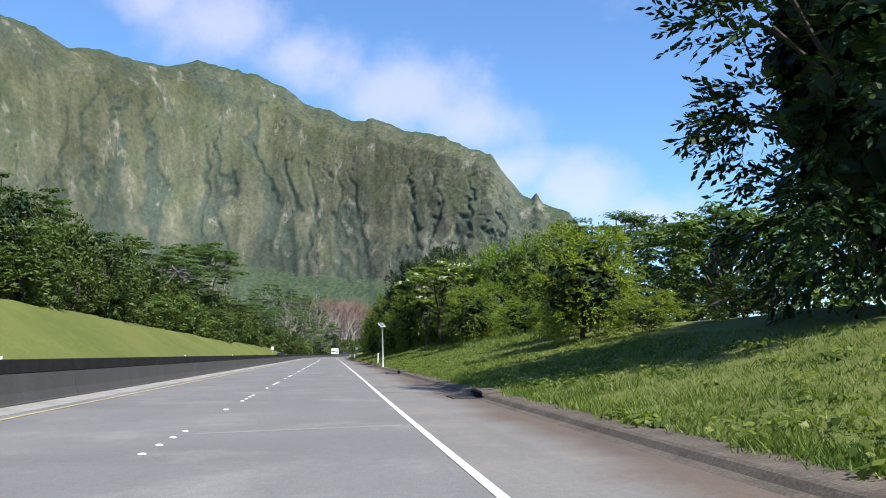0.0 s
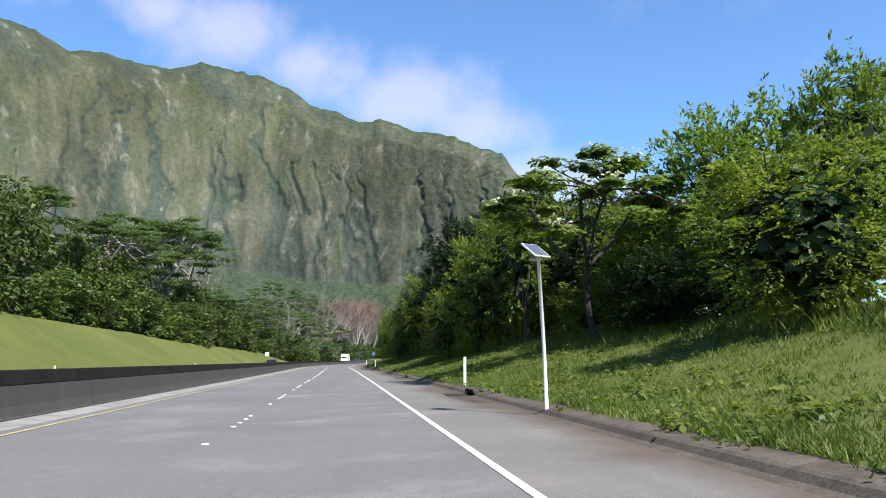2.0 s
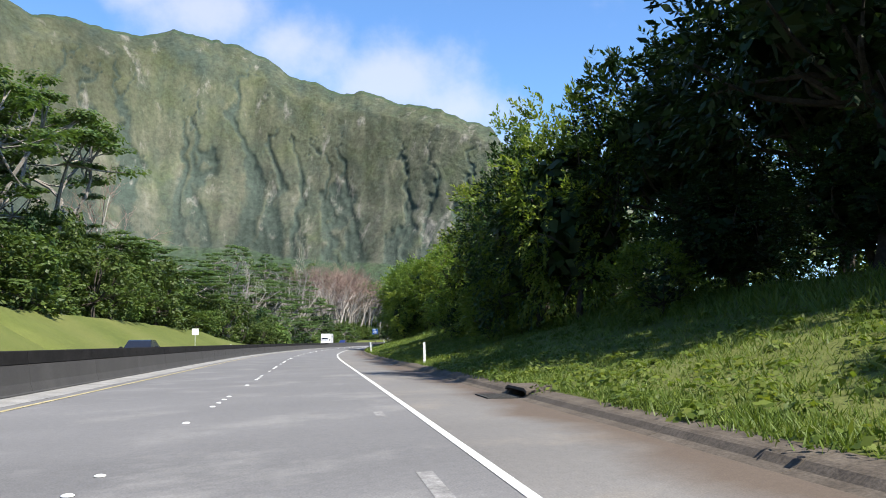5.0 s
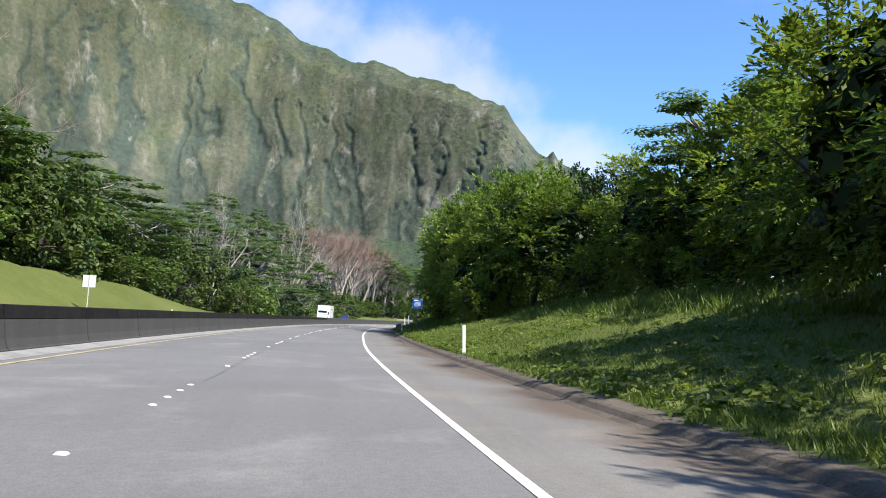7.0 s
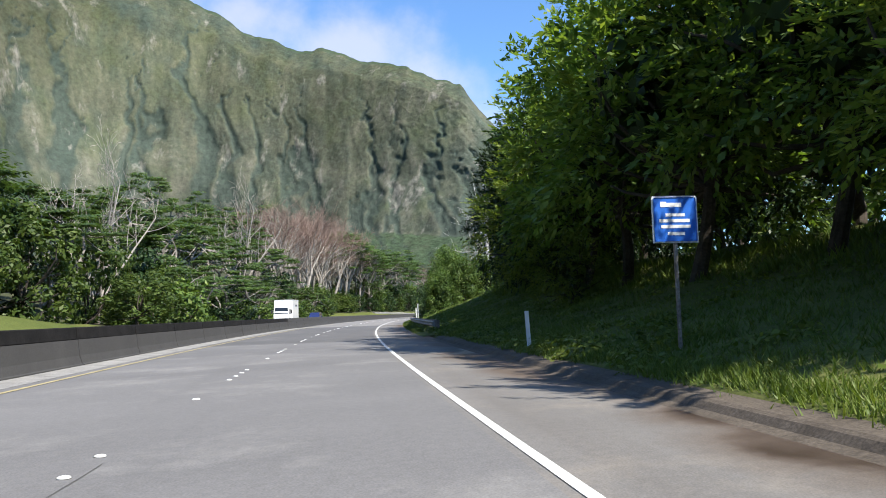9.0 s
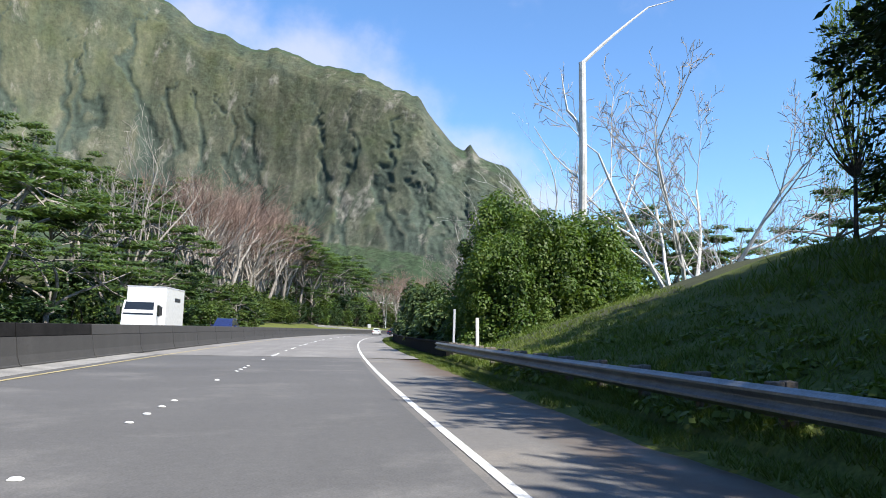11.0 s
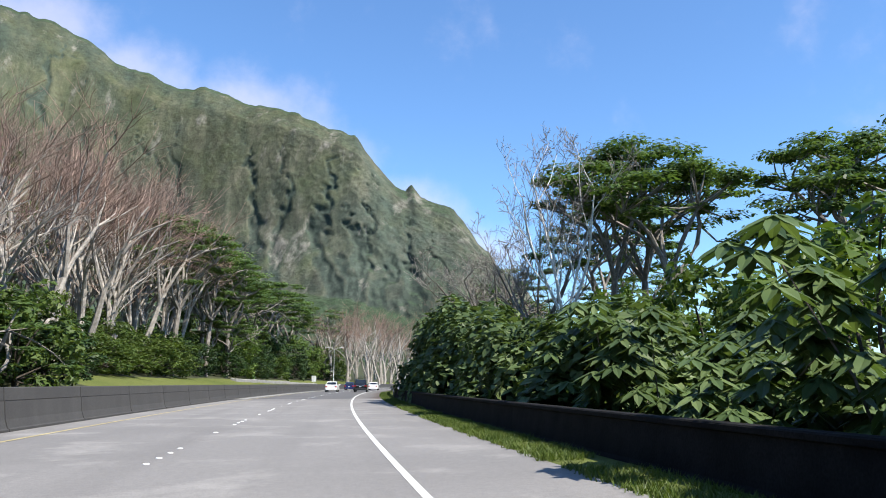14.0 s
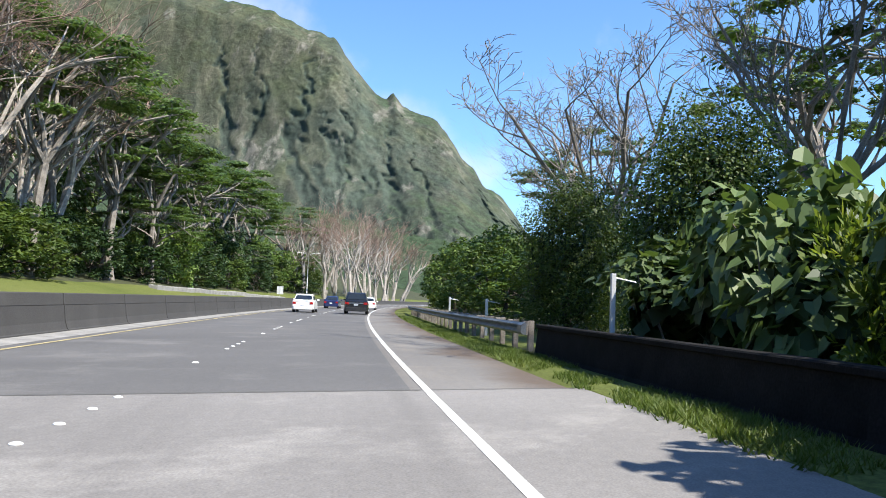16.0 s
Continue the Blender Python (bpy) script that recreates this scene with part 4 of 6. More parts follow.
def broad_tree(name, seed, height, radius, low, n_clumps, per, length, mat, label, far=False):
    """A dense broadleaf crown with an uneven outline on a forked trunk."""
    r = np.random.default_rng(seed)
    root = thing(name, label, "tree")
    wood, cs, qs = Soup(), [], []
    fork = np.array([r.normal(0, 0.2), r.normal(0, 0.2), height * max(low, 0.22)])
    limb(wood, r, (0, 0, -0.5), fork, height * 0.028, height * 0.018, 0.05, 8)
    for i in range(n_clumps):
        u = (i + 0.5) / n_clumps
        z = low + (1 - low) * u ** 0.85
        prof = (1 - ((z - 0.45) / 0.62) ** 2)
        prof = max(prof, 0.12) ** 0.55
        a = i * 2.39996 + r.normal(0, 0.3)
        rr = radius * prof * r.uniform(0.45, 1.0)
        c = np.array([rr * math.cos(a), rr * math.sin(a), height * z * r.uniform(0.93, 1.05)])
        k = radius * r.uniform(0.17, 0.30)
        cs.append(c)
        qs.append((k, k, k * r.uniform(0.6, 0.9)))
        if i % 3 == 0:
            limb(wood, r, fork, c, height * 0.011, height * 0.003, 0.12, 5)
    cs, qs = np.array(cs), np.array(qs)
    # sprigs that break the outline
    m = n_clumps // 2
    pick = r.integers(0, n_clumps, m)
    out = cs[pick] - [0, 0, height * 0.45]
    out /= np.linalg.norm(out, axis=1)[:, None]
    sp = cs[pick] + out * qs[pick][:, :1] * r.uniform(0.9, 1.35, (m, 1))
    v1, f1 = leaves(r, cs, qs, np.full(n_clumps, per), length, length * 0.5, fill=0.6, far=far)
    v2, f2 = leaves(r, sp, np.full((m, 3), radius * 0.10), np.full(m, max(per // 6, 8)), length, length * 0.45, fill=0.1, far=far)
    part("trunk", wood, BARK_DARK, root)
    part("crown", Soup().add(v1, f1).add(v2, f2), mat, root)
    return root


def leafy_tree(name, seed, height, radius, low, n_clumps, shoots, blades, mat, label, category="tree", shoot=0.75, leaf=0.27, width=0.23, core=420, open_top=0.0, bark=None, slim=1.0):
    """A broadleaf tree of many leafy shoots on rounded boughs, with dark leaves for shade in its heart and an outline
    broken by long shoots.
    """
    r = np.random.default_rng(seed)
    root = thing(name, label, category)
    wood, cs, qs = Soup(), [], []
    fork = np.array([r.normal(0, 0.2), r.normal(0, 0.2), height * max(low, 0.2)])
    limb(wood, r, (0, 0, -0.5), fork, height * 0.024, height * 0.016, 0.05, 8)
    for i in range(n_clumps):
        u = (i + 0.5) / n_clumps
        z = low + (0.97 - low) * u ** 0.9
        prof = max(1 - ((z - 0.46) / 0.60) ** 2, 0.10) ** 0.5
        a = i * 2.39996 + r.normal(0, 0.35)
        rr = radius * prof * r.uniform(0.40, 0.92) * slim
        c = np.array([rr * math.cos(a), rr * math.sin(a), height * z * r.uniform(0.93, 1.04)])
        k = radius * r.uniform(0.15, 0.27)
        cs.append(c)
        qs.append((k, k, k * r.uniform(0.6, 0.95)))
        if i % 3 == 0:
            limb(wood, r, fork, c, height * 0.010, height * 0.003, 0.12, 5)
    cs, qs = np.array(cs), np.array(qs)
    idx = np.repeat(np.arange(n_clumps), shoots)
    m = len(idx)
    heart = np.array([0, 0, height * 0.42])
    out = cs[idx] - heart
    out /= np.linalg.norm(out, axis=1)[:, None]
    d = r.normal(size=(m, 3)) + out * 0.75
    d /= np.linalg.norm(d, axis=1)[:, None]
    base = cs[idx] + d * qs[idx] * r.uniform(0.35, 0.95, (m, 1))
    way = d * 0.7 + out * 0.5 + r.normal(size=(m, 3)) * 0.35 + [0, 0, 0.25]
    v1, f1 = sprigs(r, base, way, blades, shoot, leaf, width)
    # long shoots at the top
    k = n_clumps
    pick = r.integers(n_clumps // 3, n_clumps, k)
    o2 = (cs[pick] - heart) / np.linalg.norm(cs[pick] - heart, axis=1)[:, None]
    v2, f2 = sprigs(r, cs[pick] + o2 * qs[pick] * 0.9, o2 + [0, 0, 0.8] + r.normal(size=(k, 3)) * 0.3, blades + 2, shoot * (1.5 + open_top), leaf, width)
    part("trunk", wood, bark or BARK_DARK, root)
    part("crown", Soup().add(v1, f1).add(v2, f2), mat, root)
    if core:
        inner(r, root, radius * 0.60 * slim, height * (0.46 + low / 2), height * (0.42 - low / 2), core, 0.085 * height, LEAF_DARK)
    return root


def umbrella_tree(name, seed, height, spread, pads, per, mat, label, size=0.8, flowers=False, far=False, bark=None):
    """A tall pale trunk that forks into rising limbs, under flat layers of feathery leaves."""
    r = np.random.default_rng(seed)
    root = thing(name, label, "tree")
    wood, cs, qs = Soup(), [], []
    fork = np.array([r.normal(0, 0.5), r.normal(0, 0.5), height * 0.38])
    limb(wood, r, (0, 0, -0.6), fork, height * 0.020, height * 0.014, 0.03, 7)
    arms = 5
    for i in range(arms):
        a = i * 6.283 / arms + r.normal(0, 0.3)
        out = spread * r.uniform(0.35, 0.6)
        knee = fork + [out * math.cos(a), out * math.sin(a), height * r.uniform(0.22, 0.38)]
        limb(wood, r, fork, knee, height * 0.011, height * 0.007, 0.12, 6)
        for k in range(pads // arms):
            b = a + r.normal(0, 0.75)
            e = out * r.uniform(0.8, 1.0) + spread * r.uniform(0.0, 0.5)
            c = fork * [1, 1, 0] + [e * math.cos(b), e * math.sin(b), 0]
            c[2] = height * (0.98 - 0.24 * (e / spread) ** 2 - 0.13 * r.random() - (0.16 if k % 3 == 2 else 0))
            limb(wood, r, knee, c - [0, 0, 0.2], height * 0.006, height * 0.002, 0.1, 4, 4)
            q = spread * r.uniform(0.18, 0.33)
            cs.append(c)
            qs.append((q, q * r.uniform(0.75, 1.1), q * 0.17))
    part("trunk", wood, bark or BARK_TAN, root)
    v, f = leaves(r, cs, qs, np.full(len(cs), per), size, size * 0.5, 1.6, 0.05, far=far)
    part("crown", Soup().add(v, f), mat, root)
    if flowers:
        v, f = leaves(r, np.array(cs)[::2] + [0, 0, 0.35], np.array(qs)[::2] * 0.8, np.full(len(cs[::2]), 22), size * 0.7, size * 0.5, 1.0, 0.3)
        part("blossom", Soup().add(v, f), LEAF_FLOWER, root, "cream flower heads")
    return root


def bare_tree(name, seed, height, spread, label, bark, levels=4, fan=0.5, kids=3, base_r=0.017, taper=0.55, crook=0.17):
    """A leafless tree of forking limbs with a haze of fine twigs."""
    r = np.random.default_rng(seed)
    root = thing(name, label, "tree")
    wood, fine = Soup(), Soup()

    def grow(p, d, length, rad, level):
        n = 4
        pts = [p]
        q = p.copy()
        for _ in range(n - 1):
            d = d + r.normal(size=3) * crook + [0, 0, 0.04]
            d = d / np.linalg.norm(d)
            q = q + d * length / (n - 1)
            pts.append(q)
        tip = rad * taper
        (wood if level > 1 else fine).add(*tube(pts, np.linspace(rad, tip, n), 6 if level > 2 else 4 if level > 1 else 3, cap=False))
        if level == 0:
            return
        for k in range(kids if level > 1 else kids + 3):
            side = r.normal(size=3) * [1, 1, 0.5]
            side -= d * (side @ d)
            side /= np.linalg.norm(side) + 1e-9
            e = d + side * fan * r.uniform(0.6, 1.5) + [0, 0, 0.06]
            e /= np.linalg.norm(e)
            start = pts[-1] if k < 2 else pts[r.integers(1, n)]
            grow(np.array(start), e, length * r.uniform(0.55, 0.85), tip * r.uniform(0.55, 0.9), level - 1)

    stems = max(1, int(spread))
    for _ in range(stems):
        d = np.array([r.normal(0, 0.14), r.normal(0, 0.14), 1.0])
        grow(np.array([r.normal(0, 0.3) * (stems > 1), r.normal(0, 0.3) * (stems > 1), -0.4]), d / np.linalg.norm(d), height * 0.42, height * base_r, levels)
    part("trunk", wood, bark, root)
    tagged(part("brushwood", fine, TWIG_PINK, root, "fine dry twigs"), kind="stuff")
    return root


def spreading_tree(name, seed, height, spread, label, bark, arms=5, rise=0.75, trunk=0.36, order=4, twig_bark=None):
    """A leafless tree: a short stout trunk, long limbs that bow outwards and up, side branches along them and fine twigs."""
    r = np.random.default_rng(seed)
    root = thing(name, label, "tree")
    wood, fine = Soup(), Soup()

    def branch(p, d, length, rad, level):
        n = 7 if level > 1 else 4
        pts = [p]
        for _ in range(n - 1):
            d = d + r.normal(size=3) * (0.09 if level > 1 else 0.16) + [0, 0, 0.07 if level > 1 else -0.02]
            d = d / np.linalg.norm(d)
            pts.append(pts[-1] + d * length / (n - 1))
        (wood if level > 2 else fine).add(*tube(pts, np.linspace(rad, max(rad * 0.4, 0.02), n), 6 if level > 2 else 4 if level > 1 else 3, cap=False))
        if level == 0:
            return
        for i in range(2 if level > 2 else 1, n, 2 if level == 2 else 1):
            for _ in range(2 if level == 3 and i == n - 1 else 1):
                side = r.normal(size=3) * [1, 1, 0.7]
                side -= d * (side @ d)
                side /= np.linalg.norm(side) + 1e-9
                way = d * 0.75 + side * r.uniform(0.5, 1.0) + [0, 0, 0.12]
                u = i / (n - 1)
                branch(pts[i], way / np.linalg.norm(way), length * r.uniform(0.38, 0.62) * (1.15 - 0.4 * u), max(rad * (1 - 0.55 * u) * 0.56, 0.02), level - 1)

    fork = np.array([r.normal(0, 0.3), r.normal(0, 0.3), height * 0.24])
    limb(wood, r, (0, 0, -0.8), fork, trunk * 1.15, trunk * 0.95, 0.03, 8)
    for i in range(arms):
        a = i * 6.283 / arms + r.normal(0, 0.35)
        way = np.array([math.cos(a), math.sin(a), rise * r.uniform(0.8, 1.5)])
        way /= np.linalg.norm(way)
        reach = min(spread / max(math.hypot(way[0], way[1]), 0.2), height * 0.74 / way[2])
        branch(fork, way, reach * r.uniform(0.8, 0.95), trunk * 0.55, order)
    part("trunk", wood, bark, root)
    tagged(part("bare_crown", fine, twig_bark or bark, root), kind="stuff")
    return root


def heart_leaves(r, p, nor, tip, size):
    """Broad heart-shaped leaves folded along the midrib: base, tip, and two edge points a side."""
    nor = nor / np.linalg.norm(nor, axis=1)[:, None]
    t = tip - nor * (tip * nor).sum(1)[:, None]
    t /= np.linalg.norm(t, axis=1)[:, None] + 1e-9
    b = np.cross(nor, t)
    k = size[:, None]
    up = nor * k * 0.10
    v = np.stack([p, p + b * k * 0.42 - t * k * 0.10 + up, p + b * k * 0.40 + t * k * 0.42 + up, p + t * k * 1.0, p - b * k * 0.40 + t * k * 0.42 + up, p - b * k * 0.42 - t * k * 0.10 + up], 1)
    n = len(p)
    i = np.arange(n)[:, None] * 6
    return v.reshape(-1, 3), np.concatenate([i + [0, 1, 2, 3], i + [0, 3, 4, 5]])


def large_leaf_shrub(name, seed, height, radius, n, size, label, palmate=False):
    """A spreading shrub whose large leaves hang in tiers from thin stems."""
    r = np.random.default_rng(seed)
    root = thing(name, label, "shrub")
    wood = Soup()
    k = 16
    cs = []
    for i in range(k):
        a, u = i * 2.39996, (i + 0.5) / k
        rr = radius * r.uniform(0.25, 0.85)
        c = np.array([rr * math.cos(a), rr * math.sin(a), height * r.uniform(0.35, 0.88)])
        cs.append(c)
        limb(wood, r, (r.normal(0, 0.25), r.normal(0, 0.25), -0.5), c, 0.05, 0.015, 0.1, 5)
    part("branchwork", wood, BARK_GREY, root)
    cs = np.array(cs)
    idx = r.integers(0, k, n)
    d = r.normal(size=(n, 3))
    d /= np.linalg.norm(d, axis=1)[:, None]
    d[:, 2] = np.abs(d[:, 2]) * 1.0 - 0.35
    q = radius * 0.48
    p = cs[idx] + d * [q, q, height * 0.27] * (0.45 + 0.55 * r.random((n, 1)) ** 0.5)
    low = p[:, 2] < 0.1
    p[low, 2] = r.uniform(0.1, height * 0.5, low.sum())
    if palmate:
        soup = Soup()
        for j in range(9):
            w = j * 0.698
            tip = np.stack([np.cos(w + idx), np.sin(w + idx), np.full(n, -0.7)], -1)
            nor = tip * [0.7, 0.7, 0] + [0, 0, 1.0] + r.normal(size=(n, 3)) * 0.08
            v, f = heart_leaves(r, p, nor, tip, np.full(n, size))
            v = v.reshape(-1, 6, 3)
            mid = p[:, None] + (v[:, 3:4] - p[:, None]) * np.array([0, 0.3, 0.7, 1, 0.7, 0.3])[None, :, None]
            v = mid + (v - mid) * 0.32
            soup.add(v.reshape(-1, 3), f)
        part("crown", soup, LEAF_LARGE, root)
    else:
        nor = d * [0.9, 0.9, 0.5] + [0, 0, 0.62] + r.normal(size=(n, 3)) * 0.32
        tip = d * 0.8 + [0, 0, -0.7] + r.normal(size=(n, 3)) * 0.5
        v, f = heart_leaves(r, p, nor, tip, size * r.uniform(0.55, 1.25, n))
        part("crown", Soup().add(v, f), LEAF_LARGE, root)
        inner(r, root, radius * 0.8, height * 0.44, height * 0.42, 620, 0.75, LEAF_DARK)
    return root


def vine_mass(name, seed, height, radius, n_clumps, per, label, leaf, rough, mat):
    """A tree smothered by vines: rounded shoulders down to the ground and hanging strands."""
    r = np.random.default_rng(seed)
    root = thing(name, label, "tree")
    cs, qs = [], []
    for i in range(n_clumps):
        u = (i + 0.5) / n_clumps
        a = i * 2.39996
        z = u * 0.9
        rr = radius * math.sqrt(max(1 - z ** (2.0 if rough > 1 else 3.5), 0.04)) * r.uniform(0.35, rough)
        cs.append((rr * math.cos(a), rr * math.sin(a), height * z))
        k = radius * (r.uniform(0.16, 0.36) if rough > 1 else r.uniform(0.24, 0.36))
        qs.append((k, k, k * r.uniform(0.8, 1.3)))
    wood = Soup()
    limb(wood, r, (0, 0, -0.5), (0, 0, height * 0.75), 0.3, 0.12, 0.03, 7)
    part("trunk", wood, BARK_DARK, root)
    v, f = leaves(r, cs, qs, np.full(n_clumps, per), leaf, leaf * 0.68, 0.5, 0.45, 0.45)
    # strands hanging clear of the mass
    m = 70
    a, h0 = r.uniform(0, 6.283, m), height * r.uniform(0.45, 0.88, m)
    reach = radius * np.sqrt(np.maximum(1 - (h0 / height / 0.95) ** 3.5, 0.05))
    for j in range(9):
        top = np.stack([reach * np.cos(a), reach * np.sin(a), h0 - j * 0.19], -1)
        v2, f2 = leaves(r, top, np.full((m, 3), 0.06), np.full(m, 2), 0.15, 0.09, 0.1, 0.3, 1.5)
        f = np.concatenate([f, f2 + len(v)])
        v = np.concatenate([v, v2])
    part("crown", Soup().add(v, f), mat, root)
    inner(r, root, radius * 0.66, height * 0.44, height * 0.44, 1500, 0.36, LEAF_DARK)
    return root


def plant(src, places, group=""):
    """Stands copies of a tree at (s, lat, height scale, width scale); the first place takes the tree itself."""
    r = random.Random(src.name)
    for i, (s, lat, hs, ws) in enumerate(places):
        m = at(s, lat, -0.05, r.uniform(0, 360), (ws, ws, hs))
        if group:
            src["group"] = group
        if i == 0:
            src.matrix_world = m
        else:
            stand(src, m)


def stand(src, m):
    c = copy_thing(src, Matrix.Identity(4))
    c.matrix_basis = m
    return c

# ---- right-hand woods along the bank ----
WOODS = "trees along the bank"


def grow(src, places, group=WOODS, tall=10.2, wide=4.9):
    """Stands a tree and its copies at (s, lat, height of the top over the road, crown radius)."""
    plant(src, [(s, lat, (top - float(ground_z(s, lat)) + 0.05) / tall, rad / wide) for s, lat, top, rad in places], group)


bright_a = leafy_tree("broadleaf_tree", 11, 10, 4.5, 0.08, 74, 20, 8, LEAF_LIGHT, "sunlit yellow-green leafy tree on the grass bank", core=900)
bright_b = leafy_tree("broadleaf_tree", 12, 10, 4.5, 0.14, 70, 21, 8, LEAF_BROAD, "dense green broadleaf tree on the grass bank", core=900)
bright_c = leafy_tree("broadleaf_tree", 13, 10, 4.5, 0.27, 70, 20, 8, LEAF_BROAD, "leafy green tree with long shoots above its crown", open_top=0.7, leaf=0.30)
# near-black leaves paint the deep shade under the canopies
deep_a = leafy_tree("shade_tree", 14, 10, 4.5, 0.10, 72, 20, 8, LEAF_DARK, "leafy bank tree whose near-black leaves stand in for deep shade", core=1200)
grow(bright_a, [(38, 12.3, 7.3, 3.3), (69.5, 12.4, 7.0, 3.2), (93, 17.0, 9.8, 3.6), (115, 11.2, 11.0, 3.6), (120.5, 9.3, 7.2, 2.9), (161, 12.0, 12.4, 4.2), (176, 11.8, 11.6, 4.2), (191, 12.0, 9.4, 4.1), (206, 18.5, 11.0, 4.6), (219, 18.0, 11.4, 4.6), (236, 10.2, 8.2, 3.6), (271, 11.2, 10.2, 4.4)])
grow(bright_b, [(44.5, 14.8, 8.4, 2.9), (64, 15.6, 5.4, 2.7), (77, 15.4, 8.2, 3.1), (90.5, 15.6, 7.0, 3.0), (111, 13.6, 13.0, 4.3), (127, 14.2, 11.4, 4.2), (169, 12.6, 13.4, 4.6), (185, 11.8, 9.6, 4.1), (199, 17.5, 10.6, 4.6), (212.5, 18.5, 11.4, 4.6), (228, 14.6, 10.4, 4.3), (239, 12.8, 12.8, 4.7), ])
grow(bright_c, [(79, 20.5, 12.8, 3.1), (85, 18.6, 12.8, 4.2), (91.5, 18.4, 9.8, 4.0), (105, 16.0, 13.2, 4.2), (119, 15.4, 14.2, 4.4), (250.5, 10.9, 12.6, 5.5), (258, 11.4, 12.9, 5.4), (182, 16.5, 12.0, 4.5), (232, 13.2, 12.4, 4.7), (245, 12.0, 12.9, 4.9), (264.5, 11.6, 11.8, 4.6)])
# copies at 279.5 and 287.5 are added out of view to shade the bank
grow(deep_a, [(98.5, 17.8, 11.4, 4.0), (82.5, 14.0, 5.8, 2.8), (101, 19, 12, 4.5), (112, 20, 11, 4.6), (122, 20, 10, 4.6), (129, 18, 9.5, 4.2), (135, 24, 11, 4.8), (132, 17.0, 7.6, 3.4), (139, 16.6, 7.4, 3.2), (146, 15.8, 7.4, 3.2), (152, 14.6, 7.0, 3.2), (165, 11.2, 11.6, 4.2), (160, 20, 11, 5.0), (173, 18.5, 12, 5.0), (190, 18.5, 10.5, 5.0), (204, 23, 10.5, 4.8), (216, 23, 11, 4.8), (228, 18.5, 12, 5.0), (240, 18.5, 14, 5.2), (252, 17.5, 14.5, 5.4), (262, 17.5, 14, 5.2), (272, 17.0, 14.5, 5.2), (279.5, 17.5, 15.5, 5.6), (287.5, 19.5, 15, 5.2), (78, 14.4, 5.6, 2.4), (84.5, 14.2, 6.0, 2.4), (22, 23, 15, 6.0)])
column_a = leafy_tree("slender_tree", 15, 10, 1.6, 0.25, 30, 16, 8, LEAF_BROAD, "slender tree with a narrow leafy column of a crown", core=120, slim=0.7, leaf=0.3)
grow(column_a, [(101.8, 12.0, 11.4, 1.5)], wide=1.6)
# boughs seen from their shaded side, darkened through the leaf colour
over_a = leafy_tree("shade_tree", 21, 10, 4.5, 0.34, 84, 20, 8, LEAF_DARK, "high tree overhanging the bank, with shade put into its dark boughs", core=900)
grow(over_a, [(136, 19.5, 19.0, 6.2), (145, 15.2, 17.4, 6.6), (151, 18.4, 16.4, 6.2), (158, 15.6, 14.0, 5.4)])
# backlit tree: its darkness is put into the leaves
dark_big = leafy_tree("shade_tree", 16, 15, 6.0, 0.05, 160, 22, 8, LEAF_DARK, "tall dense bank tree with shade put into its near-black leaves", core=3200, leaf=0.31, shoot=0.85)
# copies from 276 to 295 stand unseen, added to cast shade on the bank
grow(dark_big, [(19.0, 16.0, 16.6, 6.6), (276, 13.4, 14.5, 5.2), (283, 14.0, 15.0, 5.2), (289.5, 13.6, 14.5, 4.8), (295, 17.4, 14.0, 4.8), (302.5, 22.5, 9.5, 3.6)], tall=15.2, wide=6.4)
flower_a = umbrella_tree("flowering_tree", 14, 10, 4.6, 40, 150, LEAF_BROAD, "spreading feathery tree with cream flower heads", 0.38, True, bark=BARK_DARK)
grow(flower_a, [(86.4, 12.2, 11.5, 4.6)], tall=10.0, wide=4.6)
airy_a = leafy_tree("shade_tree", 17, 14, 5.0, 0.30, 66, 20, 8, LEAF_BROAD, "tall airy green tree at the end of the bank", core=0)
plant(airy_a, [(305, 27, 0.75, 0.9), (308.2, 21.2, 0.74, 0.34)], WOODS)
bush_a = leafy_tree("roadside_bush", 18, 4, 2.2, 0.04, 34, 18, 8, LEAF_LIGHT, "leafy green bush at the foot of the trees", "bush", core=160, shoot=0.5, leaf=0.2)
grow(bush_a, [(33.2, 13.6, 3.6, 1.7), (30, 16.5, 4.2, 2.0), (42, 17.5, 4.6, 2.2), (50, 15, 4.0, 2.0), (55, 16.5, 4.4, 2.3), (60, 16.5, 4.6, 2.2), (73, 14.2, 4.8, 1.9), (97, 14.6, 5.6, 2.2), (105, 13.6, 5.6, 2.2), (124, 8.9, 4.4, 1.8), (131, 13.0, 4.6, 2.0), (151, 11.4, 4.4, 1.8), (166, 8.8, 4.2, 1.8), (180, 9.2, 4.4, 1.9), (208, 16.4, 6.0, 2.4), (202, 16.4, 6.0, 2.4), (215, 16.2, 6.2, 2.4), (221, 14.5, 6.0, 2.4), (231, 9.4, 4.4, 1.9), (257, 8.8, 4.2, 1.8), (416.5, 7.4, 2.7, 1.7), (419.5, 7.8, 2.5, 1.6)], "bushes under the trees", 4.1, 2.4)

umb_a = umbrella_tree("umbrella_tree", 31, 26, 9.5, 30, 150, LEAF_UMBRELLA, "tall umbrella-crowned tree with pale trunk and flat leaf layers", 0.78, far=True)
umb_b = umbrella_tree("umbrella_tree", 32, 24, 8.5, 30, 150, LEAF_UMBRELLA, "umbrella-crowned tree with pale forked limbs and feathery leaves", 0.78, far=True)
umb_c = umbrella_tree("umbrella_tree", 33, 25, 10.5, 34, 150, LEAF_UMBRELLA, "wide umbrella-crowned tree with layered green canopy", 0.78, far=True)
rng = random.Random(4)
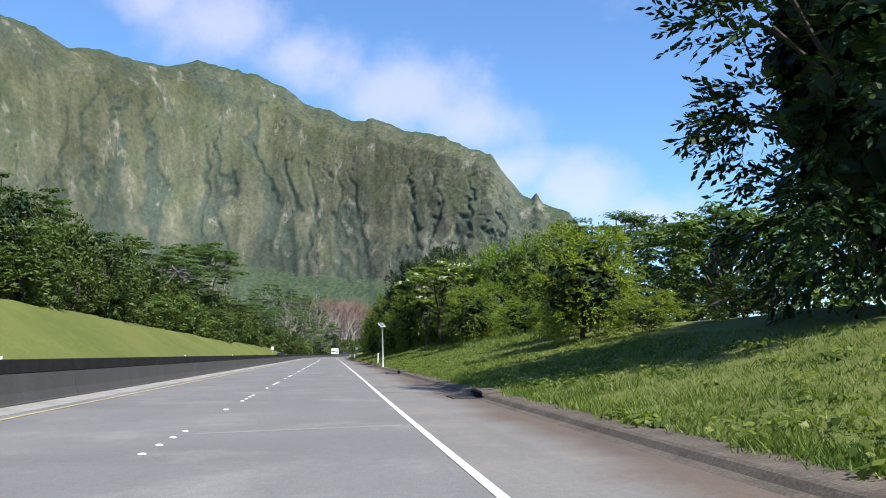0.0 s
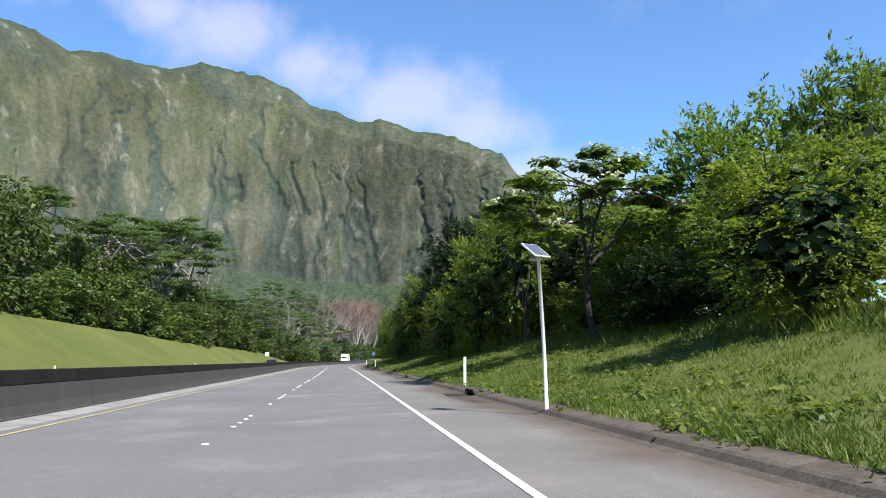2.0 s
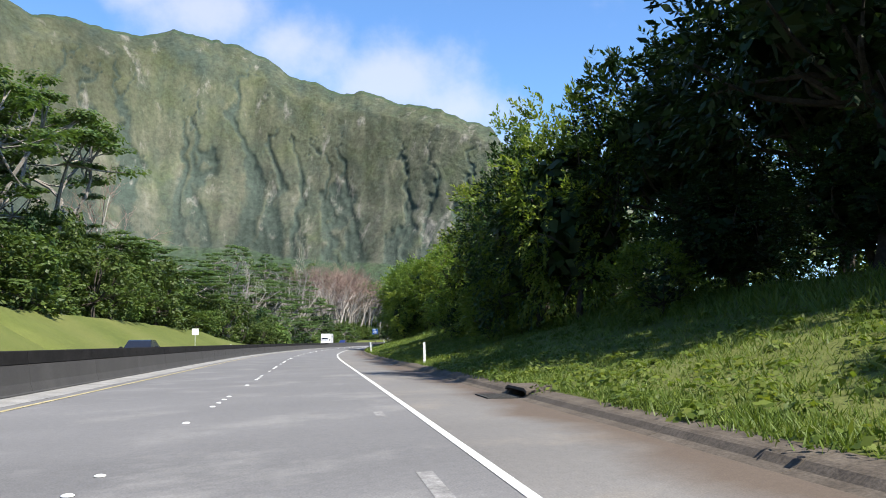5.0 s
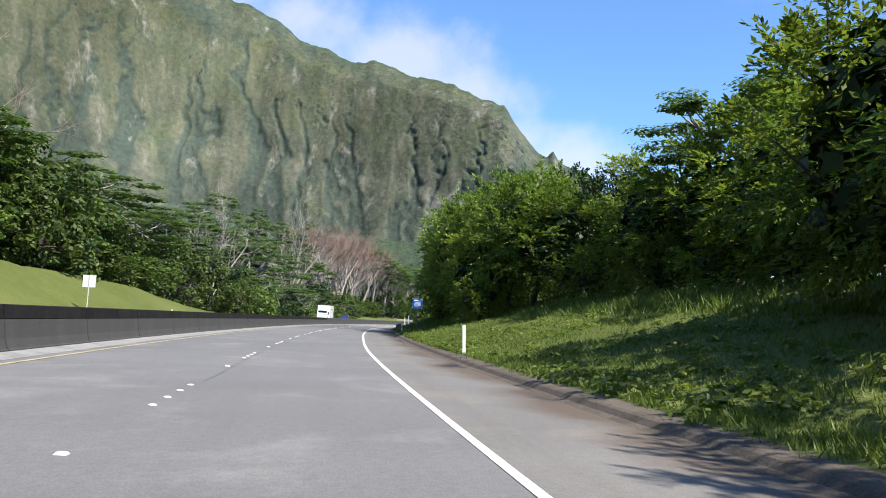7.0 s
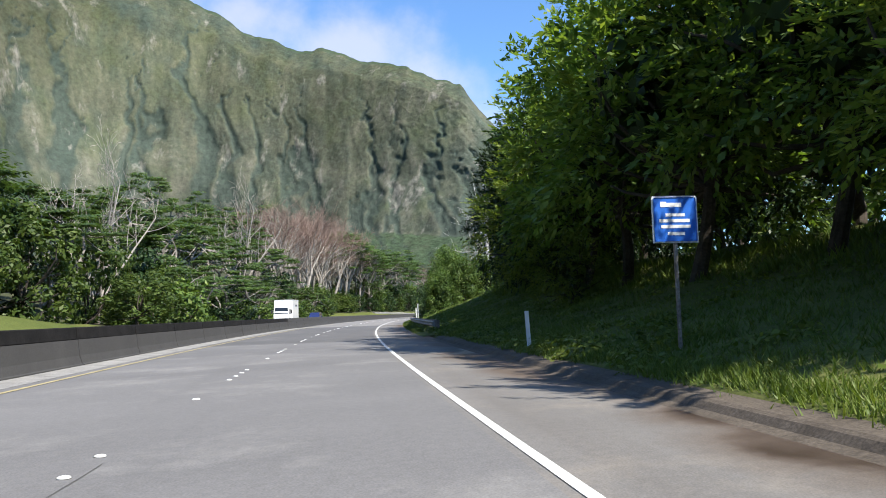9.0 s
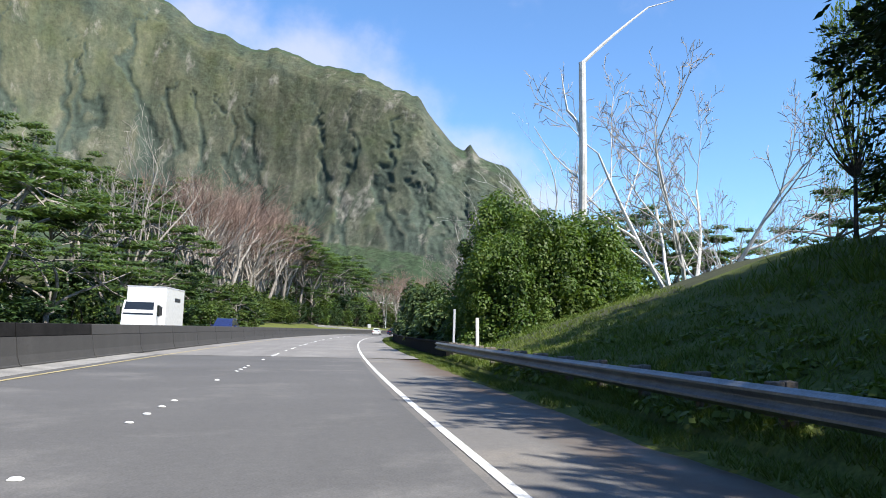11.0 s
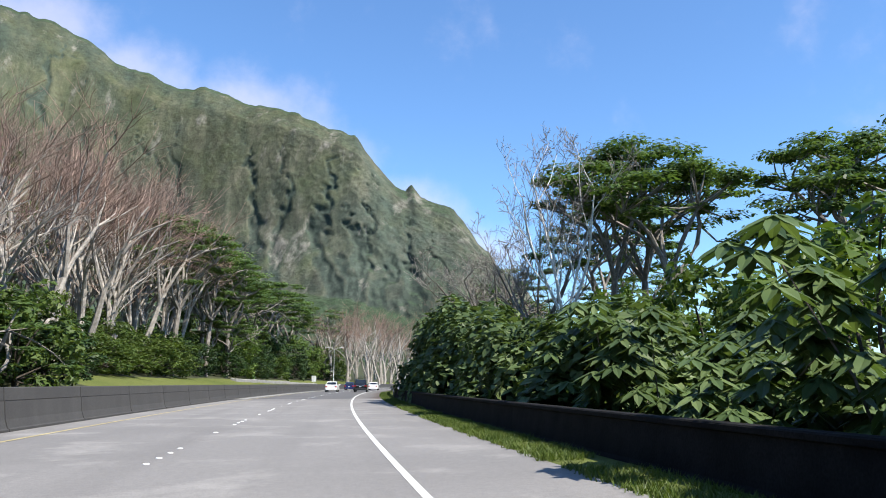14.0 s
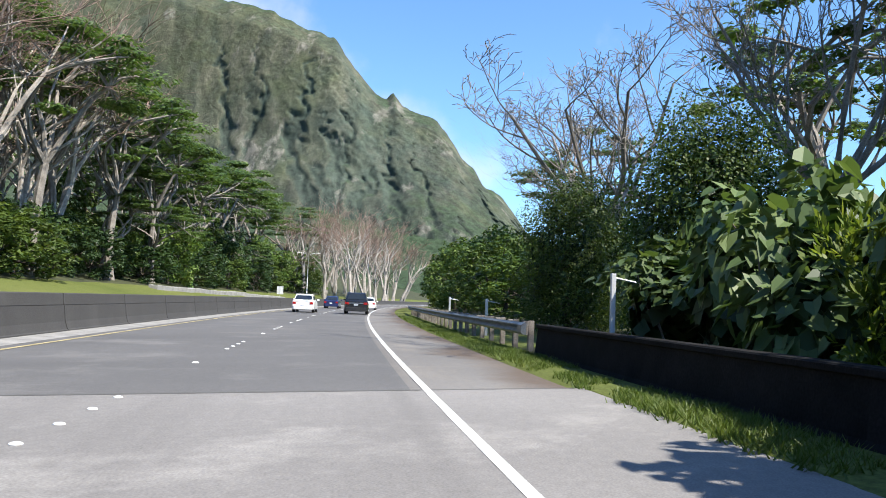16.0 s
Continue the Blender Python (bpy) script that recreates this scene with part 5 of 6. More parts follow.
FOREST = "umbrella trees of the valley forest"
umb_n = umbrella_tree("umbrella_tree", 35, 25, 9.5, 40, 170, LEAF_UMBRELLA, "feathery umbrella-crowned tree with layered leaves behind the shrubs", 0.6)
plant(umb_n, [(438, 31, 1.05, 1.0), (416, 43, 1.0, 1.0), (426, 30, 0.85, 0.9), (426, 48, 1.0, 1.0), (433, 27, 1.0, 0.9), (404, 47, 0.95, 0.9), (57, 29, 0.36, 0.6), (87, 32, 0.56, 0.75), (212, 19, 0.42, 0.5), (202, -34, 0.95, 1.0), (217, -36, 1.12, 1.1), (232, -35, 1.12, 1.1), (250, -38, 0.6, 1.0), (268, -38, 0.46, 0.9), (286, -40, 0.46, 0.9), (486, -30, 1.1, 1.0), (496, -33, 1.15, 1.0), (505, -30, 1.05, 0.95), (514, -34, 1.1, 1.0), (524, -31, 0.95, 0.95), (535, -34, 0.95, 1.0)], FOREST)
pa, pb, pc = [], [(232, 36, 0.85, 0.9)], [(340, 60, 0.9, 1.0)]
pa += [(465, 34, 1.0, 1.0), (500, 26, 0.8, 0.9), (365, 58, 0.95, 1.0)]
pb += [(395, 52, 0.95, 1.0), (480, 44, 1.0, 1.0), (530, 34, 0.8, 0.9)]
pc += [(418, 60, 1.0, 1.0), (515, 50, 0.9, 1.0), (300, 55, 0.8, 0.9)]
# the forest on the left hillside
for s in range(60, 640, 15):
    for row, lat in enumerate((-38, -50, -68)):
        if 424 < s < 512 and row == 0:
            continue
        if s < 150 and row == 0:
            continue
        ss, ll = s + rng.uniform(-6, 6), lat + rng.uniform(-5, 5)
        h = rng.uniform(0.82, 1.08) * (1.0 if row < 2 else 1.12) * (0.78 if s < 235 else 0.56 if s < 300 else 0.70 if s < 345 else 0.86 if s < 400 else 0.98 if s < 430 else 1.08)
        (pa, pb, pc)[rng.randrange(3)].append((ss, ll, h, rng.uniform(0.85, 1.15)))

# bushes and small trees at the foot of the hillside
hill_a = broad_tree("hillside_tree", 41, 9, 4.2, 0.03, 36, 95, 0.55, LEAF_OLIVE, "leafy green tree at the edge of the hillside forest", far=True)
hill_b = broad_tree("hillside_tree", 42, 8, 4.4, 0.02, 36, 95, 0.55, LEAF_BROAD_DIM, "fresh green leafy tree at the forest edge", far=True)
hill_c = broad_tree("hillside_tree", 43, 9, 4.0, 0.03, 36, 95, 0.55, LEAF_DARK, "dark green leafy tree at the forest edge", far=True)
front_a = broad_tree("hillside_tree", 44, 9, 4.2, 0.01, 44, 70, 0.52, LEAF_OLIVE, "leafy green tree at the top of the mown slope")
front_b = broad_tree("hillside_tree", 45, 8, 4.3, 0.01, 44, 70, 0.52, LEAF_BROAD_DIM, "fresh green leafy tree at the top of the mown slope")
ha, hb, hc, fa, fb = [], [], [], [], []
for s in np.arange(20, 640, 6.8):
    for lat, big in ((-29, 0.9), (-34.5, 1.25)):
        if s > 300 and s < 432:
            lat, big = lat + 6, big * 0.95
        elif s >= 432:
            lat -= 1.0
        grove = 424 < s < 506
        if grove:
            big *= 0.62
        if s > 300 and rng.random() < 0.25 and not grove:
            (pa, pb, pc)[rng.randrange(3)].append((s, lat - 1, rng.uniform(0.38, 0.6), rng.uniform(0.55, 0.75)))
            continue
        near = s < 330 and big < 1.0
        (fa if near and rng.random() < 0.6 else fb if near else (ha, hb, hc)[rng.choice((0, 0, 0, 1, 1, 2, 2))]).append((s + rng.uniform(-3, 3), lat + rng.uniform(-1.8, 1.0), big * rng.uniform(0.55, 1.3), rng.uniform(0.85, 1.25)))
EDGE = "leafy trees at the forest edge"
plant(umb_a, pa, FOREST)
plant(umb_b, pb, FOREST)
plant(umb_c, pc, FOREST)
plant(front_a, fa, EDGE)
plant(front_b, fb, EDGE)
plant(hill_a, ha, EDGE)
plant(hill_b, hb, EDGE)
plant(hill_c, hc, EDGE)

# dead and leafless trees
dead_a = bare_tree("dead_tree", 51, 24, 1, "tall dead tree with pale bare limbs and pinkish twigs", BARK_PALE, 4, 0.46, base_r=0.021, taper=0.62, crook=0.14)
dead_b = bare_tree("dead_tree", 52, 22, 2, "dead twin-stemmed tree with pale bark and dry twigs", BARK_PALE, 4, 0.46, base_r=0.018, taper=0.62, crook=0.14)
GROVE = "grove of dead pale trees"
ga, gb = [], []
for i in range(48):
    s, lat = 434 + i * 1.38 + rng.uniform(-1.5, 1.5), -33 - (i % 3) * 3.6 + rng.uniform(-1.5, 1.5)
    (ga, gb)[i % 2].append((s, lat, rng.uniform(0.98, 1.14), rng.uniform(0.95, 1.15)))
for i in range(30):
    (ga, gb)[i % 2].append((606 + i * 3.6, -14 - (i % 4) * 6 + rng.uniform(-2, 2), rng.uniform(0.8, 1.0), rng.uniform(0.9, 1.2)))
gb += [(252, -38, 0.9, 1.0)]
plant(dead_a, ga, GROVE)
plant(dead_b, gb, GROVE)
white_a = spreading_tree("bare_tree", 67, 20, 10, "white-barked leafless tree with wide crooked branches", BARK_WHITE, twig_bark=BARK_PALE)
white_b = spreading_tree("bare_tree", 65, 20, 7, "white-barked leafless tree forked low into rising limbs", BARK_WHITE, 5, rise=1.6, trunk=0.32, twig_bark=BARK_TAN)
WHITE = "leafless white trees"
grow(white_a, [(341, 28.2, 25.0, 11.0), (336, 31.5, 14.0, 4.6)], WHITE, 20.0, 10.0)
grow(white_b, [(425, 19.6, 22.0, 6.0)], WHITE, 20.0, 7.0)
white_c = spreading_tree("bare_tree", 66, 20, 6, "dead white tree with a few bare limbs above the forest", BARK_PALE, 5, rise=1.7, trunk=0.34, order=3)
grow(white_c, [(399, -35, 27.0, 6.0), (318, -30, 19.0, 4.6)], WHITE, 20.0, 6.0)
fan_a = spreading_tree("bare_tree", 64, 22, 8.5, "leafless tree with a wide fan of fine upright branches", BARK_TAN, 7, rise=1.0, trunk=0.38)
grow(fan_a, [(470, 19.5, 23.5, 11.0), (441, 20.5, 21.0, 6.5)], "leafless twiggy trees", 22.0, 8.5)
twig_a = bare_tree("bare_tree", 62, 17, 3, "leafless tree with a fan of fine reddish twigs", BARK_GREY, 5, 0.42, base_r=0.010)
plant(twig_a, [(447, 17, 0.8, 1.0), (456, 13, 0.7, 1.0)], "leafless twiggy trees")

# vine-covered trees and large-leaved shrubs beside the bridge
vine_a = vine_mass("vine_covered_tree", 71, 12, 2.9, 96, 310, "tall tree smothered in hanging green vines beside the parapet", 0.19, 1.25, LEAF_VINE)
vine_b = vine_mass("vine_covered_tree", 72, 9, 4.0, 90, 420, "rounded tree smothered in dark green vines", 0.12, 0.72, LEAF_OLIVE)
grow(vine_a, [(316.2, 8.4, 6.9, 2.5), (318.4, 10.6, 8.6, 3.0), (320.5, 13.4, 9.0, 3.4), (322.6, 9.2, 10.4, 3.0), (326.4, 9.8, 7.6, 3.0), (326, 15.5, 8.6, 3.8)], "vine-covered trees", 12.4, 3.2)
grow(vine_b, [(433.5, 11.9, 8.4, 3.7), (442, 9.8, 7.2, 3.0), (447, 14.0, 6.4, 3.6)], "vine-covered trees", 9.3, 4.2)
large_c = large_leaf_shrub("large_leaf_shrub", 84, 4.2, 2.0, 1100, 0.33, "low shrub with large heart-shaped leaves behind the rail")
large_a = large_leaf_shrub("large_leaf_shrub", 81, 9.5, 2.3, 3000, 0.33, "shrub with large heart-shaped green leaves beside the parapet")
large_b = large_leaf_shrub("large_leaf_shrub", 82, 9.5, 2.4, 3000, 0.36, "spreading shrub with big hanging leaves beside the parapet")
palm_a = large_leaf_shrub("palmate_shrub", 83, 9.5, 2.2, 190, 0.75, "shrub with large star-shaped leaves beside the parapet", True)
la, lb, lc, lp = [], [], [], []
for i, s in enumerate(np.arange(329, 429, 3.4)):
    top = float(np.interp(s, [327, 331, 337, 343, 346, 349, 352, 357, 360.5, 364, 366, 369, 373, 377, 383, 387, 393, 397, 399.5, 402, 407, 410.6, 412.4, 414, 416, 419.4, 422, 425, 427.4, 430], [2.4, 3.5, 3.3, 3.6, 3.6, 5.0, 6.2, 7.2, 6.2, 5.5, 3.9, 3.0, 3.4, 4.1, 4.3, 3.9, 3.5, 4.4, 5.1, 5.8, 6.2, 6.2, 4.7, 3.3, 3.3, 4.3, 4.2, 3.8, 3.2, 2.6]))
    g = float(ground_z(s, 8.4))
    hs = (top * rng.uniform(0.9, 1.04) - g) / (4.5 if s > 416 else 10.1)
    near = 7.5 if 395 < s < 411 else 8.2
    target = lp if 366 < s < 379 else lc if s > 416 else (la, lb)[i % 2]
    target.append((float(s), near + rng.uniform(-0.4, 0.7), hs, rng.uniform(0.85, 1.08)))
    # taller row added out of sight behind, to thicken the shadow on the road
    if 395 < s < 411:
        (lb, la)[i % 2].append((float(s) + 1.7, near + 2.0, hs * 1.16, 1.2))
    if s < 414:
        (lb, la)[i % 4 > 1].append((float(s) + 1.5, 12.8 + rng.uniform(-0.5, 1.0), hs * 0.9, rng.uniform(1.2, 1.4)))
plant(large_a, la, "large-leaved shrubs by the bridge")
plant(large_b, lb, "large-leaved shrubs by the bridge")
plant(large_c, lc, "large-leaved shrubs by the bridge")
plant(palm_a, lp, "star-leaved shrubs by the bridge")
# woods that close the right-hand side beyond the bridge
right_far = broad_tree("valley_tree", 91, 10, 4.6, 0.04, 44, 85, 0.55, LEAF_BROAD_DIM, "dense green tree beside the road ahead", far=True)
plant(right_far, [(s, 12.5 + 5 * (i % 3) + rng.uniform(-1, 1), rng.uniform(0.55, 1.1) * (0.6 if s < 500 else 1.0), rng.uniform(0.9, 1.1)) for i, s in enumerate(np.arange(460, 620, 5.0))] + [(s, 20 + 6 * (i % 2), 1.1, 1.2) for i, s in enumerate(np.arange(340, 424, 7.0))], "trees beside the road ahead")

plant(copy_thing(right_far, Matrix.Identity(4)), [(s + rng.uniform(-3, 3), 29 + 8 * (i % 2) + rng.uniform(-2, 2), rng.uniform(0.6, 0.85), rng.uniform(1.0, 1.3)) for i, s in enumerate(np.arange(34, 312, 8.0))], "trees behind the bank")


def build_snag():
    """A tall broken dead trunk with one leaning limb and a thin side limb."""
    root = thing("dead_tree", "tall pale dead trunk with a few bare limbs", "tree", at(323.5, 14.0, 0, 0))
    top = 17.5 - float(ground_z(323.5, 14.0))
    r = np.random.default_rng(3)
    soup = Soup()
    limb(soup, r, (0, 0, -0.5), (0.15, 0, top), 0.30, 0.20, 0.004, 9)
    limb(soup, r, (0.1, 0, top - 0.1), (4.6, 1.0, top + 4.2), 0.13, 0.05, 0.05, 6)
    limb(soup, r, (4.6, 1.0, top + 4.2), (6.6, 1.2, top + 5.0), 0.05, 0.02, 0.05, 5)
    limb(soup, r, (0.0, 0, top - 4.2), (-0.7, 0, top - 3.0), 0.10, 0.07, 0.05, 6)
    limb(soup, r, (-0.7, 0, top - 3.0), (-1.1, 0, top - 0.8), 0.07, 0.03, 0.05, 6)
    limb(soup, r, (0.0, 0, top - 7.0), (-2.6, 0.4, top - 4.0), 0.06, 0.02, 0.1, 5)
    part("trunk", soup, BARK_WHITE, root)


def build_leaning_tree():
    """A leafless white tree whose trunk leans towards the road and breaks into crooked limbs."""
    root = thing("bare_tree", "leaning white-barked leafless tree with crooked spreading limbs", "tree", at(345, 20.0, 0, 0))
    base = float(ground_z(345, 20.0))
    r = np.random.default_rng(8)
    soup, fine = Soup(), Soup()

    def run(pts, r0, r1):
        n = len(pts) - 1
        q = [np.array((a, b, z - base)) for a, b, z in pts]
        for i in range(n):
            k0, k1 = r0 + (r1 - r0) * i / n, r0 + (r1 - r0) * (i + 1) / n
            limb(soup, r, q[i], q[i + 1], k0, k1, 0.06, 7)
            if r0 > 0.15:
                continue
            way = q[i + 1] - q[i]
            for j in range(3):
                a = q[i] + way * r.uniform(0.2, 1.0)
                d = way / np.linalg.norm(way) + r.normal(0, 0.55, 3) + [0, 0, 0.25]
                b = a + d * r.uniform(0.8, 2.0)
                limb(fine, r, a, b, k1 * 0.5, k1 * 0.22, 0.1, 5)
                for _ in range(2):
                    c = b + (d + r.normal(0, 0.5, 3)) * r.uniform(0.4, 1.0)
                    limb(fine, r, b, c, k1 * 0.22, 0.008, 0.1, 4)

    run([(1.6, 0, base - 0.5), (0.8, 0, 5.1), (-0.3, 0.2, 6.9), (-1.6, 0.3, 8.7)], 0.24, 0.15)
    run([(-1.6, 0.3, 8.7), (-3.4, 0.2, 9.3), (-5.7, -0.4, 9.9), (-7.4, 0.1, 10.0), (-9.0, 0.4, 10.5)], 0.12, 0.03)
    run([(-1.6, 0.3, 8.7), (-2.3, 0.6, 10.4), (-4.1, 0.9, 12.2), (-5.2, 0.7, 12.7), (-6.8, 1.2, 14.4)], 0.13, 0.035)
    run([(-2.3, 0.6, 10.4), (-1.9, 0.1, 12.4), (-2.2, -0.3, 14.4), (-3.4, -0.6, 17.0)], 0.10, 0.03)
    run([(-0.3, 0.2, 6.9), (-0.4, -0.5, 9.2), (-0.6, -0.8, 11.1), (-0.7, -1.2, 14.6), (0.2, -1.3, 18.0)], 0.14, 0.04)
    run([(-0.6, -0.8, 11.1), (1.0, -0.4, 13.1), (3.0, 0.2, 15.6), (4.2, 0.2, 18.2)], 0.10, 0.03)
    part("trunk", soup, BARK_WHITE, root)
    tagged(part("bare_crown", fine, BARK_WHITE, root), kind="stuff")


build_snag()
build_leaning_tree()
def build_weeds():
    """Low leafy weeds creeping in clumps between the grass."""
    r = np.random.default_rng(106)
    n = 3400
    s, lat = r.uniform(-6, 300, n), 4.75 + 6.5 * r.random(n) ** 1.7
    keep = Lattice(107)(s * 0.25, lat * 0.5, 3) > 0.46
    s, lat = s[keep], lat[keep]
    x, y = along(s, lat)
    z = np.maximum(ground_z(s, lat), 0.09)
    wide = r.uniform(0.15, 0.5, len(s)) * np.where(lat < 5.8, 1.3, 1.0)
    v, f = leaves(r, np.stack([x, y, z + 0.03], -1), np.stack([wide, wide, wide * 0.4], -1), np.full(len(s), 40), 0.13, 0.085, 0.8, 0.2)
    tagged(new("bank_weeds", mesh_of("bank_weeds", v, [f], LEAF_LIGHT)), "low broad-leaved weeds creeping over the grass bank", "weeds", kind="stuff")


build_weeds()
build_grass("bank_grass", 125000, (-6, 309), (4.75, 12.5), 0.085, 101, "long green grass on the roadside bank", 1.5)
build_grass("kerb_weeds", 26000, (-6, 268), (4.45, 5.3), 0.12, 105, "ragged weeds creeping over the kerb", 0.55, 0.5)
build_grass("grass_tufts", 70000, (-6, 306), (4.85, 11.0), 0.12, 104, "clumps of taller green grass and weeds on the bank", 1.9, 0.60)
build_grass("tall_grass", 14000, (50, 300), (10.8, 15), 0.3, 102, "tall tufted grass below the trees")
build_grass("verge_weeds", 45000, (276, 470), (3.95, 5.0), 0.075, 103, "low green weeds along the road edge", 0.8, 0.36)


# ---- roadside posts, signs and lamps ----
def build_posts():
    """Flat white flexible delineator posts."""
    r = random.Random(7)
    soup = Soup().add(*loft([[(x, y, z) for x, y in ((-0.055, 0.0), (-0.03, 0.016), (0.03, 0.016), (0.055, 0.0), (0.03, -0.006), (-0.03, -0.006))] for z in (-0.25, 0.98, 1.02)]))
    me = soup.mesh("post", PAINT_WHITE)
    for s, lat, h in [(80.8, 4.68, 1.12), (162, 4.8, 0.95), (203.6, 4.72, 1.0), (247, 4.85, 0.95), (305.4, 5.25, 1.3), (46.5, -17.7, 1.0), (101.5, -17.7, 1.0), (150.9, -17.7, 1.0), (203, -17.7, 1.0), (257, -17.7, 1.0)]:
        root = thing("delineator_post", "slim white delineator post in the grass", "post", at(s, lat, 0, r.uniform(-8, 8)), "delineator posts")
        ob = part("post", me, PAINT_WHITE, root)
        ob.scale = (1, 1, h)
        ob.rotation_euler = (radians(r.uniform(-2, 2)), radians(r.uniform(-3, 3)), 0)
    for s, lat, h in [(313.4, 5.55, 2.2), (425.2, 5.9, 1.9), (439.8, 5.9, 1.4), (452, 5.9, 1.5)]:
        root = thing("marker_pole", "pale square marker pole behind the parapet", "post", at(s, lat, 0, 0, on_ground=False), "marker poles")
        part("post", box_soup(Soup(), -0.05, 0.05, -0.04, 0.04, -0.5, h, 0.01), POLE_GREY, root)
        if s > 420:
            part("stay", Soup().add(*tube([(0.0, 0, h - 0.08), (0.5, 0.05, h - 0.16)], [0.018, 0.014], 5)), POLE_GREY, root)


def build_solar_pole():
    root = thing("solar_pole", "slim white pole carrying a small tilted solar panel", "solar pole", at(66.6, 4.30, 0))
    lean = 0.10
    part("pole", Soup().add(*tube([(0, 0, -0.3), (-lean * 0.3, 0, 1.4), (-lean, 0, 3.62)], [0.045, 0.043, 0.04], 8)), PAINT_WHITE, root, smooth=True)
    p = part("solar_panel", box_soup(Soup(), -0.27, 0.27, -0.26, 0.26, 0.0, 0.035, 0.008), PAINT_WHITE, root, "white-framed tilted solar panel")
    p.matrix_local = pose(-0.16, 0.0, 3.62, 38, 0, 36)
    for i in range(4):
        c = part("solar_cell", box_soup(Soup(), -0.24, 0.24, -0.235 + i * 0.12, -0.125 + i * 0.12, 0.036, 0.040), SOLAR, p)
    part("bracket", box_soup(Soup(), -0.30, -0.03, -0.03, 0.03, 3.40, 3.46, 0.01), POLE_GREY, root)


def build_blue_sign():
    """A square blue roadside sign whose small white writing cannot be made out."""
    root = thing("road_sign", "square blue sign with white border on a thin post", "sign", at(239.6, 5.7, 0, 0))
    g = float(ground_z(239.6, 5.7))
    part("post", box_soup(Soup(), -0.03, 0.03, 0.0, 0.05, -0.4, 3.02 - g, 0.006), POST_WOOD, root)
    panel = part("panel", box_soup(Soup(), -0.40, 0.40, -0.012, -0.001, 2.25 - g, 3.05 - g, 0.02), PAINT_WHITE, root)
    part("panel_face", box_soup(Soup(), -0.375, 0.375, -0.018, -0.013, 2.275 - g, 3.025 - g, 0.02), SIGN_BLUE, panel, "blue sign face")
    r = random.Random(3)
    for z, w, h in ((2.86, 0.10, 0.09), (2.86, 0.28, 0.07), (2.70, 0.34, 0.05), (2.60, 0.54, 0.055), (2.50, 0.52, 0.055), (2.38, 0.3, 0.055)):
        x = r.uniform(-0.04, 0.04) if w > 0.2 else -0.2
        part("lettering_bar", box_soup(Soup(), x - w / 2, x + w / 2, -0.023, -0.019, z - g, z - g + h), PAINT_WHITE, panel)


def build_white_sign(s, lat, z, w, h, label):
    root = thing("road_sign", label, "sign", at(s, lat, 0, 0))
    g = float(ground_z(s, lat))
    part("post", box_soup(Soup(), -0.03, 0.03, 0, 0.05, -0.4, z - g + h / 2, 0.006), POLE_GREY, root)
    panel = part("panel", box_soup(Soup(), -w / 2, w / 2, 0.051, 0.062, z - g - h / 2, z - g + h / 2, 0.03), PAINT_WHITE, root)
    for dz in (-h * 0.3, h * 0.3):
        part("bolt", box_soup(Soup(), -0.025, 0.025, -0.012, -0.001, z - g + dz - 0.025, z - g + dz + 0.025, 0.004), POLE_GREY, panel)


def build_yellow_sign(s, lat):
    root = thing("warning_sign", "small yellow warning sign on a post", "sign", at(s, lat, 0, 0))
    part("post", box_soup(Soup(), -0.03, 0.03, 0, 0.05, -0.3, 2.5, 0.006), POLE_GREY, root)
    part("panel", box_soup(Soup(), -0.55, 0.55, -0.012, -0.001, 1.75, 2.6, 0.03), SIGN_YELLOW, root)


def street_lamp(m, height, arms, label):
    """A tapered pole with curved arms and flat lamp heads."""
    root = thing("street_lamp", label, "street lamp", m, "street lamps")
    part("pole", Soup().add(*tube([(0, 0, -0.2), (0, 0, height * 0.5), (0, 0, height)], [0.13, 0.10, 0.07], 8)), POLE_GREY, root, smooth=True)
    part("base", box_soup(Soup(), -0.22, 0.22, -0.22, 0.22, -0.3, 0.12, 0.03), KERB, root)
    for side in arms:
        arm = part("arm", Soup().add(*tube([(0, 0, height - 0.3), (side * 0.9, 0, height + 0.25), (side * 2.4, 0, height + 0.35)], [0.05, 0.045, 0.04], 6)), POLE_GREY, root)
        part("lamp_head", Soup().add(*loft([[(side * (2.2 + dx), y * k, height + 0.36 + z * k) for y, z in ((-0.16, 0), (-0.1, 0.12), (0.1, 0.12), (0.16, 0))] for dx, k in ((0, 0.6), (0.25, 1.0), (0.7, 0.9), (0.85, 0.5))])), POLE_GREY, arm)


def build_ditch():
    """Pale concrete lining of a hillside ditch."""
    s = np.arange(508, 572, 2.0)
    lat0 = np.interp(s, [508, 540, 572], [-25.5, -24.0, -21.5])
    soup = Soup()
    rows = []
    for d, dz in ((-0.55, 0.35), (-0.5, 0.42), (0.0, 0.25), (0.5, 0.36), (0.55, 0.30), (0.5, -0.4), (-0.5, -0.4)):
        x, y = along(s, lat0 + d)
        rows.append(np.stack([x, y, ground_z(s, lat0) + dz + 0.1], -1))
    soup.add(*loft(np.stack(rows, 1)))
    ob = new("ditch", soup.mesh("ditch", GUTTER))
    tagged(ob, "pale concrete drainage ditch across the grass slope", "ditch", kind="structure")


build_posts()
build_solar_pole()
build_blue_sign()
build_white_sign(236.5, -18.6, 2.85, 0.9, 0.9, "square white sign facing away on a thin post")
build_white_sign(550, -17.9, 2.3, 1.1, 1.4, "white sign facing away on a post by the road")
build_yellow_sign(590, 7)
